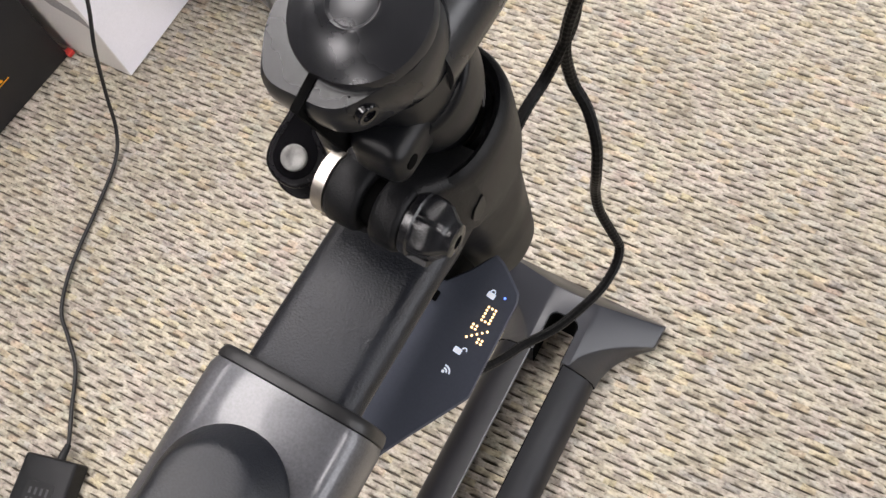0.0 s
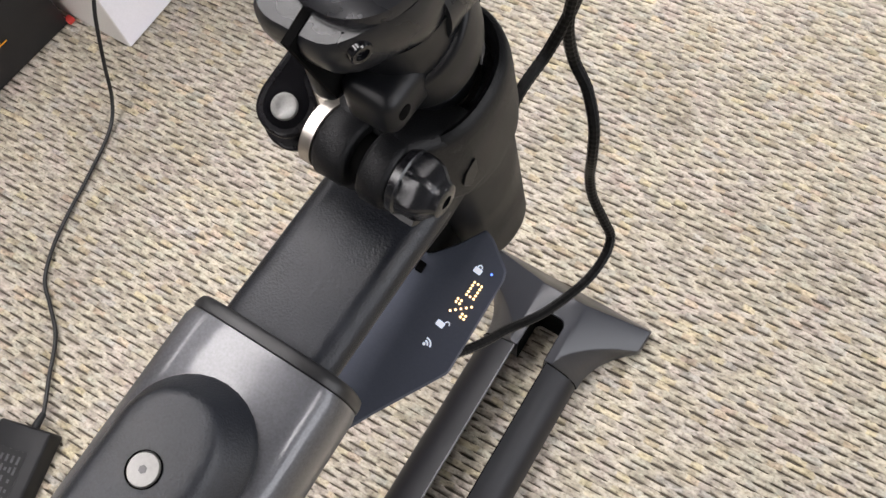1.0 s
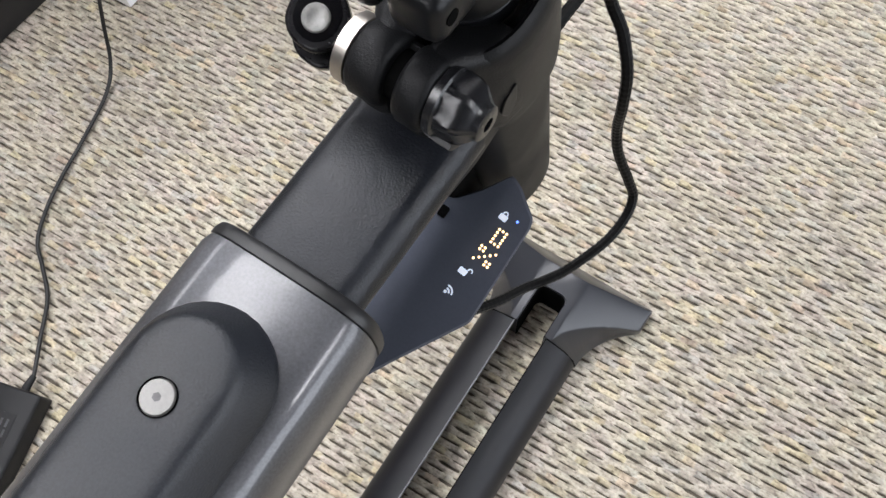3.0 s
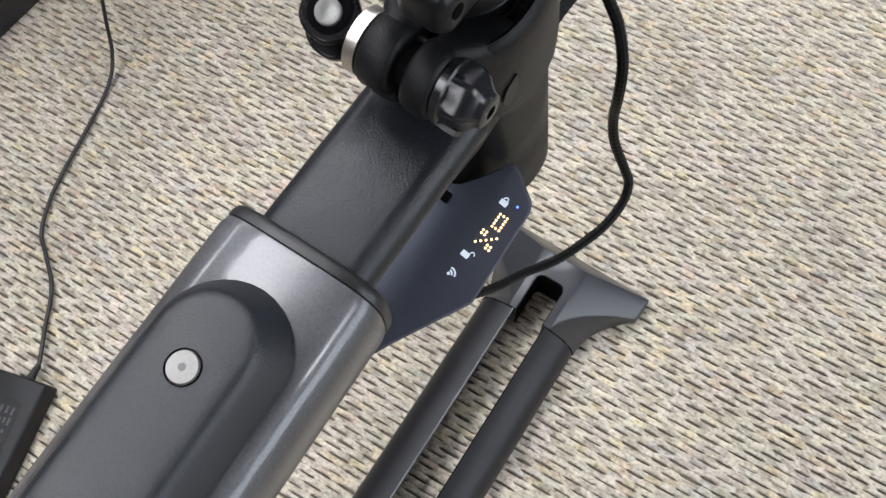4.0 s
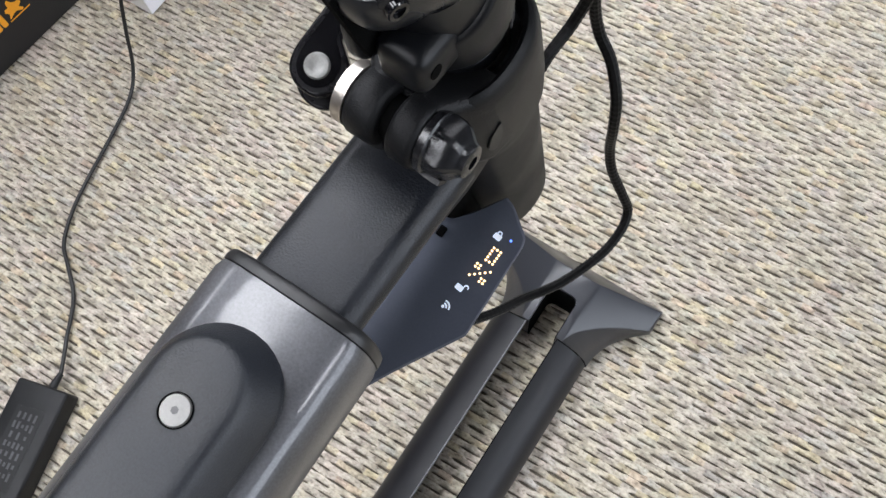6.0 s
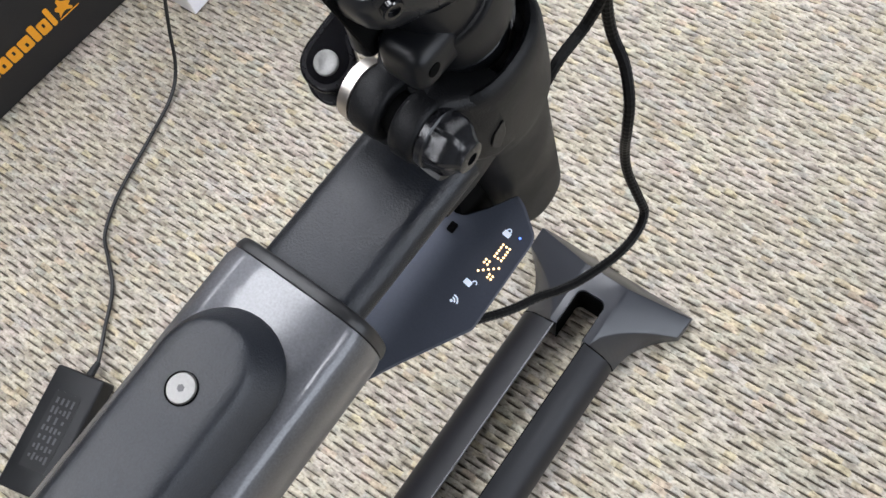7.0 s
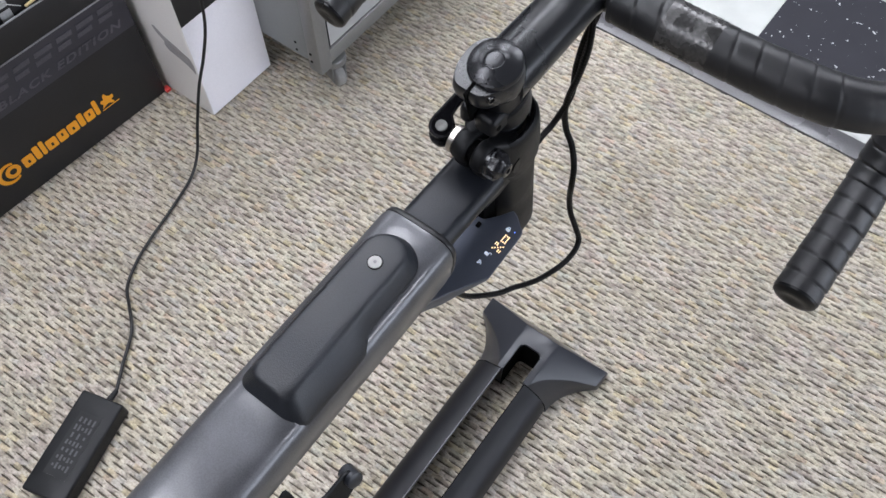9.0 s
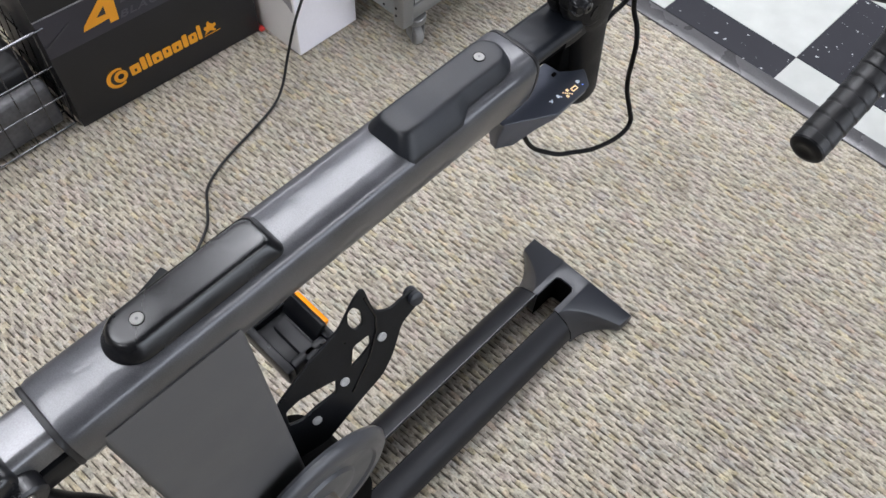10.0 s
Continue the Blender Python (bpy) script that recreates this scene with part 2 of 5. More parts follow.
M = {
    "carpet": carpet_material(),
    "backing": material("carpet_backing", (0.140, 0.120, 0.098), 0.95, vary=0.3, spec=0.1),
    "tile_white": fleck_tile("white_vinyl", (0.47, 0.48, 0.455), (0.54, 0.54, 0.50), 0.70),
    "tile_black": fleck_tile("black_vinyl", (0.034, 0.034, 0.040), (0.60, 0.60, 0.60), 0.64, 0.12),
    "strip": material("vinyl_strip", (0.085, 0.083, 0.086), 0.30, vary=0.25, blotch=9, rough_vary=0.12),
    "groove": material("black_floor_line", (0.018, 0.018, 0.020), 0.5, vary=0.3, blotch=9),
    "gun": material("gunmetal_paint", (0.067, 0.068, 0.075), 0.48, 0.45, vary=0.42, grain=1150, bump=0.05, coat=0.65, blotch=30),
    "seam": material("black_seal", (0.010, 0.010, 0.011), 0.45, vary=0.2, spec=0.4),
    "slider": material("anodised_black", (0.0080, 0.0094, 0.0128), 0.35, 0.1, vary=0.6, grain=1300, bump=0.32, blotch=45, rough_vary=0.09, spec=0.33),
    "pad": material("satin_rubber", (0.0094, 0.0110, 0.0150), 0.43, vary=0.6, grain=1300, bump=0.30, blotch=30, spec=0.43),
    "pad_gloss": material("glossy_rubber", (0.0055, 0.0056, 0.0066), 0.24, vary=0.2, grain=3600, bump=0.05, blotch=30, spec=0.5),
    "plastic": material("moulded_black_plastic", (0.0042, 0.0046, 0.0058), 0.34, vary=0.2, grain=3500, bump=0.12, blotch=35, spec=0.25),
    "head": material("matt_black_casing", (0.0058, 0.0060, 0.0068), 0.46, vary=0.12, grain=1700, bump=0.3, blotch=25, spec=0.18),
    "shelf": material("rough_black_plastic", (0.010, 0.010, 0.011), 0.7, vary=0.4, grain=900, bump=0.8, spec=0.25),
    "gloss": material("gloss_black", (0.0050, 0.0050, 0.0060), 0.11, vary=0.2, rough_vary=0.04, spec=0.45),
    "cap": material("polished_black_alloy", (0.015, 0.0155, 0.018), 0.27, 0.25, vary=0.1, rough_vary=0.05),
    "stem": material("satin_black_alloy", (0.0075, 0.0080, 0.0096), 0.27, 0.0, vary=0.15, grain=3500, bump=0.06, spec=0.5),
    "steel": material("brushed_steel", (0.42, 0.385, 0.35), 0.34, 1.0, vary=0.08, grain=900, bump=0.04),
    "bolt": material("white_metal_bolt", (0.20, 0.196, 0.188), 0.42, 0.4, vary=0.12, grain=900),
    "pin": material("dull_steel_pin", (0.20, 0.197, 0.19), 0.45, 0.6, vary=0.2, grain=1200, bump=0.2),
    "knob": material("semi_gloss_plastic", (0.0100, 0.0102, 0.0118), 0.27, vary=0.25, grain=2500, bump=0.1, spec=0.55),
    "lever": material("polished_black_lever", (0.0060, 0.0058, 0.0068), 0.22, vary=0.3, grain=1200, bump=0.05, blotch=60, rough_vary=0.06, spec=0.22),
    "lever_unlit": material("unlit_lever_face", (0.0026, 0.0025, 0.0032), 0.16, vary=0.4, grain=900, bump=0.03, blotch=70, rough_vary=0.05, spec=0.16),
    "dark": material("socket_black", (0.003, 0.003, 0.003), 0.9, spec=0.03),
    "display": material("smoked_display", (0.0560, 0.0625, 0.0830), 0.40, vary=0.1, grain=900, rough_vary=0.04, spec=0.35),
    "print_white": glow("lit_icon", (0.70, 0.78, 0.90), 0.45),
    "led": glow("amber_led", (1.0, 0.70, 0.38), 2.6),
    "led_blue": glow("blue_led", (0.12, 0.25, 1.0), 2.5),
    "foot": material("grey_moulding", (0.0190, 0.0205, 0.0260), 0.32, vary=0.1, grain=3000, bump=0.03, blotch=20, rough_vary=0.03, spec=0.5),
    "rail": material("dark_grey_rail", (0.0065, 0.0068, 0.0092), 0.45, vary=0.12, grain=3000, bump=0.05, blotch=18, rough_vary=0.04, spec=0.29),
    "rail_glint": material("rail_edge", (0.14, 0.14, 0.15), 0.35, 0.3, vary=0.1),
    "cover": material("grey_cover", (0.055, 0.057, 0.064), 0.34, vary=0.15, grain=2000, bump=0.05, blotch=22, spec=0.5),
    "rear_glare": material("glare_grey_bar", (0.15, 0.15, 0.155), 0.33, 0.6, vary=0.3, grain=900, blotch=40, bump=0.05),
    "post": material("grey_frame_coat", (0.092, 0.091, 0.092), 0.55, vary=0.08, grain=1500, bump=0.15, spec=0.4),
    "tape": material("bar_tape", (0.0105, 0.0105, 0.0120), 0.42, vary=0.25, grain=2600, bump=0.2, blotch=50, rough_vary=0.12, spec=0.5),
    "tape_silver": material("worn_silver_tape", (0.085, 0.083, 0.082), 0.25, 0.6, vary=0.75, grain=420, blotch=75, bump=0.35, rough_vary=0.14),
    "cord": material("braided_cord", (0.0036, 0.0034, 0.0035), 0.45, vary=0.5, grain=1400, bump=0.3, spec=0.15),
    "cord_plain": material("black_cord", (0.009, 0.009, 0.0095), 0.4, vary=0.2, spec=0.4),
    "brick": material("adapter_plastic", (0.0070, 0.0072, 0.0084), 0.45, vary=0.15, grain=1500, bump=0.25, spec=0.25),
    "label": material("adapter_label", (0.009, 0.0092, 0.010), 0.40, spec=0.3),
    "bars_grey": material("faint_print", (0.042, 0.042, 0.048), 0.5, vary=0.4),
    "bars_dim": material("dull_grey_print", (0.066, 0.065, 0.076), 0.5, vary=0.4),
    "card_black": material("black_card", (0.0150, 0.0145, 0.0155), 0.46, vary=0.2, grain=500, bump=0.08, blotch=10, spec=0.35),
    "card_grey": material("charcoal_card", (0.034, 0.0325, 0.042), 0.40, vary=0.15, grain=500, blotch=10, spec=0.4),
    "card_edge": material("card_edge", (0.21, 0.21, 0.22), 0.6, vary=0.4),
    "orange": material("orange_print", (0.80, 0.33, 0.012), 0.5, vary=0.08),
    "orange_reflector": material("orange_reflector", (0.85, 0.28, 0.003), 0.25, vary=0.12, grain=600),
    "red": material("red_plastic", (0.75, 0.06, 0.05), 0.35),
    "card_lit": material("lit_white_card", (0.87, 0.85, 0.90), 0.5, vary=0.05, blotch=6),
    "card_side": material("white_card_dim", (0.74, 0.72, 0.71), 0.55, vary=0.06, blotch=6),
    "cart_door": material("cart_door_paint", (0.42, 0.43, 0.44), 0.40, vary=0.06, blotch=8),
    "smudge": material("grey_print", (0.32, 0.31, 0.32), 0.55, vary=0.3, blotch=40),
    "cart": material("cart_grey", (0.205, 0.215, 0.22), 0.42, vary=0.08, blotch=8),
    "bag": material("grey_plastic_bag", (0.075, 0.074, 0.078), 0.35, vary=0.5, grain=120, blotch=25, bump=0.3),
    "cart_post": material("cart_alloy", (0.22, 0.22, 0.22), 0.36, 0.4, vary=0.12),
    "rubber": material("castor_rubber", (0.22, 0.215, 0.21), 0.6, vary=0.2),
    "wire": material("chromed_wire", (0.10, 0.10, 0.105), 0.25, 0.9, vary=0.15),
    "tag_cream": material("cream_tag", (0.52, 0.42, 0.22), 0.5),
    "tag_white": material("white_label", (0.40, 0.40, 0.40), 0.5, vary=0.3, blotch=60),
    "wall": material("painted_wall", (0.20, 0.198, 0.195), 0.75, vary=0.05, grain=60, bump=0.1, blotch=3),
    "ceiling": material("ceiling_board", (0.13, 0.13, 0.13), 0.85, vary=0.04, grain=120, bump=0.2, blotch=4),
    "lamp_frame": material("lamp_frame", (0.75, 0.75, 0.75), 0.4),
    "glass": material("window_glass", (0.95, 0.97, 0.97), 0.05, vary=0.0, rough_vary=0.02),
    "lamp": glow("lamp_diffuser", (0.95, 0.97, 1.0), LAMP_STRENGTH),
}


M["glass"].node_tree.nodes["Principled BSDF"].inputs["Transmission Weight"].default_value = 1.0


# ---- builders ----
def mesh_of(bm, mat, sharp=35.0):
    me = bpy.data.meshes.new("mesh")
    bmesh.ops.recalc_face_normals(bm, faces=bm.faces)
    bm.to_mesh(me)
    bm.free()
    me.materials.append(M[mat])
    me.polygons.foreach_set("use_smooth", [True] * len(me.polygons))
    me.set_sharp_from_angle(angle=radians(sharp))
    return me


def thing(name, at, label, category, group="", kind=""):
    ob = new(name)
    ob.location = at
    ob.empty_display_size = 0.05
    return tagged(ob, label, category, group, kind)


def attach(ob, parent):
    """Parents ob, whose mesh is in world coordinates, without moving it."""
    ob.parent = parent
    if parent.parent is None:
        ob.matrix_parent_inverse = Matrix.Translation(-Vector(parent.location))
    return ob


def part(name, bm, mat, parent, label="", sharp=35.0):
    me = bm if isinstance(bm, bpy.types.Mesh) else mesh_of(bm, mat, sharp)
    ob = attach(new(name, me), parent)
    return tagged(ob, label) if label else ob


def loft(rings, closed=False):
    bm = bmesh.new()
    rows = [[bm.verts.new(p) for p in ring] for ring in rings]
    n = len(rows[0])
    for a, b in zip(rows, rows[1:] + (rows[:1] if closed else [])):
        for i in range(n):
            bm.faces.new((a[i], a[(i + 1) % n], b[(i + 1) % n], b[i]))
    if not closed:
        bm.faces.new(rows[0][::-1])
        bm.faces.new(rows[-1])
    return bm


def merged(*bms):
    out = bmesh.new()
    for b in bms:
        me = bpy.data.meshes.new("tmp")
        b.to_mesh(me)
        b.free()
        out.from_mesh(me)
        bpy.data.meshes.remove(me)
    return out


def rrect(w, h, r, n=5):
    """Rounded rectangle round the origin, as (a, b) pairs."""
    out = []
    for cx, cy, start in ((w / 2 - r, h / 2 - r, 0), (-w / 2 + r, h / 2 - r, 90), (-w / 2 + r, -h / 2 + r, 180), (w / 2 - r, -h / 2 + r, 270)):
        for k in range(n + 1):
            a = radians(start + 90 * k / n)
            out.append((cx + r * math.cos(a), cy + r * math.sin(a)))
    return out


def box(x0, x1, y0, y1, z0, z1, bevel=0.001, seg=2):
    bm = bmesh.new()
    bmesh.ops.create_cube(bm, size=1)
    for v in bm.verts:
        v.co = Vector(((x0 + x1) / 2 + v.co.x * (x1 - x0), (y0 + y1) / 2 + v.co.y * (y1 - y0), (z0 + z1) / 2 + v.co.z * (z1 - z0)))
    if bevel:
        bmesh.ops.bevel(bm, geom=list(bm.edges), offset=bevel, segments=seg, affect="EDGES", profile=0.5)
    return bm


def moved(bm, m):
    bm.transform(m)
    return bm


def turned(profile, origin, axis, n=32):
    """Lathe: profile of (along, radius) about the axis from origin."""
    axis = Vector(axis).normalized()
    side = axis.orthogonal().normalized()
    other = axis.cross(side)
    rings = []
    for s, r in profile:
        rings.append([Vector(origin) + axis * s + (side * math.cos(2 * math.pi * k / n) + other * math.sin(2 * math.pi * k / n)) * max(r, 1e-5) for k in range(n)])
    return loft(rings)


def smooth_path(points, per=8):
    """Catmull-Rom through the points."""
    p = [Vector(q) for q in points]
    p = [p[0] * 2 - p[1]] + p + [p[-1] * 2 - p[-2]]
    out = []
    for i in range(1, len(p) - 2):
        a, b, c, d = p[i - 1:i + 3]
        for k in range(per):
            t = k / per
            out.append(0.5 * (2 * b + (c - a) * t + (2 * a - 5 * b + 4 * c - d) * t * t + (3 * b - a - 3 * c + d) * t ** 3))
    out.append(p[-2])
    return out


def sweep(path, radius, n=12, flat=1.0, lean=0.0):
    """Round section along a path; radius is a number or a function of the length run so far."""
    path = [Vector(p) for p in path]
    tangents = [(path[min(i + 1, len(path) - 1)] - path[max(i - 1, 0)]).normalized() for i in range(len(path))]
    side = tangents[0].orthogonal().normalized()
    rings, run = [], 0.0
    for i, (p, t) in enumerate(zip(path, tangents)):
        if i:
            run += (p - path[i - 1]).length
        side = (side - t * side.dot(t)).normalized()
        other = t.cross(side)
        ring = []
        for k in range(n):
            a = 2 * math.pi * k / n
            r = radius(run + lean * math.cos(a)) if callable(radius) else radius
            ring.append(p + side * r * math.cos(a) + other * r * flat * math.sin(a))
        rings.append(ring)
    return loft(rings)


def resample(path, step):
    path = [Vector(p) for p in path]
    out, need = [path[0].copy()], step
    for a, b in zip(path, path[1:]):
        d = (b - a).length
        while d > 1e-9 and need <= d:
            a = a + (b - a) * (need / d)
            out.append(a.copy())
            d = (b - a).length
            need = step
        need -= d
    return out


def plate(loops, depth, bevel, m, mat):
    """A flat plate with holes, from outlines in its own plane, stood at the pose m."""
    cu = bpy.data.curves.new("outline", "CURVE")
    cu.dimensions, cu.fill_mode, cu.extrude, cu.bevel_depth, cu.bevel_resolution = "2D", "BOTH", depth / 2, bevel, 2
    for loop in loops:
        sp = cu.splines.new("POLY")
        sp.points.add(len(loop) - 1)
        for q, (a, b) in zip(sp.points, loop):
            q.co = (a, b, 0, 1)
        sp.use_cyclic_u = True
    ob = new("outline", cu)
    me = bpy.data.meshes.new_from_object(ob.evaluated_get(bpy.context.evaluated_depsgraph_get()))
    bpy.data.objects.remove(ob)
    bpy.data.curves.remove(cu)
    me.transform(m)
    me.materials.clear()
    me.materials.append(M[mat])
    me.polygons.foreach_set("use_smooth", [True] * len(me.polygons))
    me.set_sharp_from_angle(angle=radians(35))
    return me


def circle(cx, cy, r, n=20, a0=0.0):
    return [(cx + r * math.cos(a0 + 2 * math.pi * k / n), cy + r * math.sin(a0 + 2 * math.pi * k / n)) for k in range(n)]


def basis(origin, u, v):
    """Pose whose x runs along u and whose z is u x v."""
    u = Vector(u).normalized()
    w = u.cross(Vector(v)).normalized()
    v = w.cross(u)
    m = Matrix((u, v, w)).transposed().to_4x4()
    m.translation = origin
    return m


def rounded_outline(points, r, n=4):
    """Rounds the corners of a polygon with radius about r."""
    out = []
    k = len(points)
    for i in range(k):
        a, b, c = Vector(points[i - 1]), Vector(points[i]), Vector(points[(i + 1) % k])
        d1, d2 = (a - b), (c - b)
        q = min(r, d1.length * 0.45, d2.length * 0.45)
        s, e = b + d1.normalized() * q, b + d2.normalized() * q
        for j in range(n + 1):
            t = j / n
            out.append(tuple(s * (1 - t) ** 2 + b * 2 * t * (1 - t) + e * t * t))
    return out


# ---- the shop's floor, walls and ceiling ----
EDGE_Y = 1.735      # where the carpet ends
TILE = 0.3048


def slab(name, x0, x1, y0, y1, z0, z1, mat, label, category):
    ob = new(name, mesh_of(box(x0, x1, y0, y1, z0, z1, 0), mat))
    return tagged(ob, label, category, "", "structure")


floor = slab("floor", -4.0, 4.0, -3.5, 5.5, -0.06, -0.0048, "backing", "shop floor under carpet and vinyl tiles", "floor")
slab("wall_north", -4.12, 4.12, 5.5, 5.62, -0.06, CEILING_Z, "wall", "plain painted shop wall", "wall")
slab("wall_south", -4.12, 4.12, -3.62, -3.5, -0.06, CEILING_Z, "wall", "plain painted shop wall", "wall")
slab("wall_west", -4.12, -4.0, -3.5, 5.5, -0.06, CEILING_Z, "wall", "plain painted shop wall", "wall")
east = merged(box(4.0, 4.12, -3.5, 5.5, -0.06, 0.78, 0), box(4.0, 4.12, -3.5, 5.5, 2.32, CEILING_Z, 0), box(4.0, 4.12, -3.5, -0.95, 0.78, 2.32, 0), box(4.0, 4.12, 3.75, 5.5, 0.78, 2.32, 0))
tagged(new("wall_east", mesh_of(east, "wall")), "plain painted shop wall with a wide window", "wall", "", "structure")
win = tagged(new("window_1"), "wide shop window in the side wall", "window", "", "structure")
win.location = (4.06, 1.4, 0.78)
part("window_frame", merged(box(4.03, 4.09, -0.95, 3.75, 0.78, 0.83, 0), box(4.03, 4.09, -0.95, 3.75, 2.27, 2.32, 0), box(4.03, 4.09, -0.95, -0.90, 0.83, 2.27, 0), box(4.03, 4.09, 3.70, 3.75, 0.83, 2.27, 0), box(4.03, 4.09, 1.375, 1.425, 0.83, 2.27, 0)), "lamp_frame", win)
for y0, y1 in ((-0.90, 1.375), (1.425, 3.70)):
    part("pane", box(4.055, 4.061, y0, y1, 0.83, 2.27, 0), "glass", win).visible_shadow = False
slab("ceiling", -4.12, 4.12, -3.62, 5.62, CEILING_Z, CEILING_Z + 0.1, "ceiling", "plain grey shop ceiling with panel lights", "ceiling")


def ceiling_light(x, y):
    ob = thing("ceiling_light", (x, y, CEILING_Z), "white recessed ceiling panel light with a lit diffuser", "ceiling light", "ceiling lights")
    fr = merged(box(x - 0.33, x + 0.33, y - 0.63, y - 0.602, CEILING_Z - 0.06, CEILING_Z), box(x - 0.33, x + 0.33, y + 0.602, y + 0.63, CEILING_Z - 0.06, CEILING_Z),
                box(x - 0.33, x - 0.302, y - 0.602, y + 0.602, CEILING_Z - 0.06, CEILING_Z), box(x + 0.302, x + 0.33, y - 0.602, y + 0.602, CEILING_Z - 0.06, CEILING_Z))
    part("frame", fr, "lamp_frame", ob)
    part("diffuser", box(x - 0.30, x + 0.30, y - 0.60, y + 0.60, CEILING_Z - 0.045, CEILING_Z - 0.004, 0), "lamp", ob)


# the x -1.0 row follows reflections; the other panels are added for even brightness
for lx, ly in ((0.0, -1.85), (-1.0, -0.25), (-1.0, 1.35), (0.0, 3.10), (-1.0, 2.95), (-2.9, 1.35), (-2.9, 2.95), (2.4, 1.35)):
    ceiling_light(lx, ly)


# ---- the exercise bike ----
BIKE = thing("exercise_bike", (0, 0.6, 0), "dark grey indoor training bike with black adjustable fittings, on carpet", "exercise bike")


def top_z(y):
    """Height of the top tube's crown: it rises a little towards the front."""
    return 0.8195 + 0.026 * (y - 0.731)


def top_tube():
    half = [(0.0, 0.0), (0.010, -0.0001), (0.018, -0.0006), (0.0225, -0.0020), (0.0262, -0.0048), (0.0285, -0.0085), (0.0295, -0.0135), (0.0295, -0.024),
            (0.0283, -0.036), (0.0255, -0.048), (0.0205, -0.060), (0.012, -0.067), (0.0, -0.069)]
    sec = half + [(-a, b) for a, b in half[-2:0:-1]]
    ys = [0.285, 0.289, 0.40, 0.55, 0.70, 0.7275, 0.7305]
    grow = [0.97, 1, 1, 1, 1, 1, 0.975]
    part("top_tube", loft([[(a * g, y, top_z(y) - 0.03 + (b + 0.03) * g) for a, b in sec] for y, g in zip(ys, grow)]), "gun", BIKE, "satin gunmetal grey tube", 50)
    # dark seal at the tube's mouth and at its rear end
    for name, y0, y1 in (("front_collar", 0.7305, 0.7352), ("rear_collar", 0.2805, 0.285)):
        part(name, loft([[(a * g, y, top_z(y) - 0.03 + (b + 0.03) * g) for a, b in sec] for y, g in
                         ((y0, 0.95), (y0 + 0.0005, 0.985), (y0 + 0.002, 0.985), (y1 - 0.002, 0.98), (y1 - 0.0006, 0.965), (y1, 0.94))]), "seam", BIKE, "thin black seal", 50)


def slider(name, y0, y1, w, h, drop, mat="slider", shift=0.0):
    sec = rrect(w, h, 0.0080, 8)
    part(name, loft([[(a + shift, y, top_z(y) - drop - h / 2 + b) for a, b in sec] for y in (y0, (y0 + y1) / 2, y1)]), mat, BIKE, "black anodised sliding bar", 50)


def pad(name, y_round, y_square, screw_y, wing, mat, label):
    """Raised rubber pad: round at one end, squarer at the other, on a wider black skirt."""
    sgn = 1 if y_round > y_square else -1
    layers = [(0.0, 0.0213, 0.0), (0.0018, 0.0213, 0.0), (0.0030, 0.0208, 0.0008), (0.0060, 0.0196, 0.0024), (0.0118, 0.0164, 0.0056), (0.0136, 0.0152, 0.0068), (0.0145, 0.0141, 0.0079), (0.0149, 0.0127, 0.0093), (0.0151, 0.0100, 0.0120)]
    rings = []
    for h, w, inset in layers:
        ring = []
        yr, ys = y_round - sgn * inset, y_square + sgn * inset
        cy = yr - sgn * w
        for k in range(17):
            a = math.pi * k / 16
            ring.append((w * math.cos(a), cy + sgn * w * math.sin(a)))
        r = 0.008
        for k in range(6):
            a = radians(90 * k / 5)
            ring.append((-w + r - r * math.cos(a), ys + sgn * (r - r * math.sin(a))))
        for k in range(6):
            a = radians(90 * k / 5)
            ring.append((w - r + r * math.sin(a), ys + sgn * (r - r * math.cos(a))))
        end, start = Vector(ring[-1]), Vector(ring[0])
        ring += [tuple(end.lerp(start, k / 24)) for k in range(1, 24)]
        out = []
        for x, y in ring:
            bulge = drop = 0.0
            if wing and x > w * 0.6:
                t = min(1, max(0, ((y_round - sgn * 0.062) - y) * sgn / 0.014))
                t = t * t * (3 - 2 * t) * (x / w - 0.6) / 0.4
                bulge = 0.0068 * t * (1 - h / 0.0152)
                drop = 0.0075 * t * (1 - h / 0.0152) ** 2
            out.append((x + bulge, y, top_z(y) + h - 0.0008 - drop))
        rings.append(out)
    ob = part(name, loft(rings), mat, BIKE, label, 40)
    zs = top_z(screw_y) + 0.0142
    n = Vector((0, -0.026, 1))
    disc = turned([(-0.003, 0.0047), (-0.0003, 0.0047), (0.0002, 0.0043), (0.00025, 0.0013), (0.0003, 0.0)], (0, screw_y, zs + 0.0006), n, 6 * 5)
    part("screw", disc, "bolt", ob, "pale metal countersunk screw")
    part("screw_socket", turned([(0, 0.0012), (0.0001, 0.0012), (0.0001, 0.0)], (0, screw_y, zs + 0.00085), n, 6), "post", ob)
    part("screw_seat", turned([(-0.002, 0.0051), (0.0001, 0.0051), (0.0002, 0.0049), (-0.001, 0.0047)], (0, screw_y, zs + 0.0006), n, 28), "dark", ob)


top_tube()
part("slider_web", box(-0.010, 0.008, 0.70, 0.80, 0.772, 0.797, 0.001), "dark", BIKE)
# the rear bar is black too; glare on it is put into the silver colour
slider("rear_slider", 0.20, 0.30, 0.0385, 0.030, 0.0055, "rear_glare")
pad("front_pad", 0.7165, 0.5810, 0.6872, True, "pad", "raised satin black rubber pad")
pad("rear_pad", 0.3345, 0.4690, 0.3625, False, "pad_gloss", "raised glossy black pad")

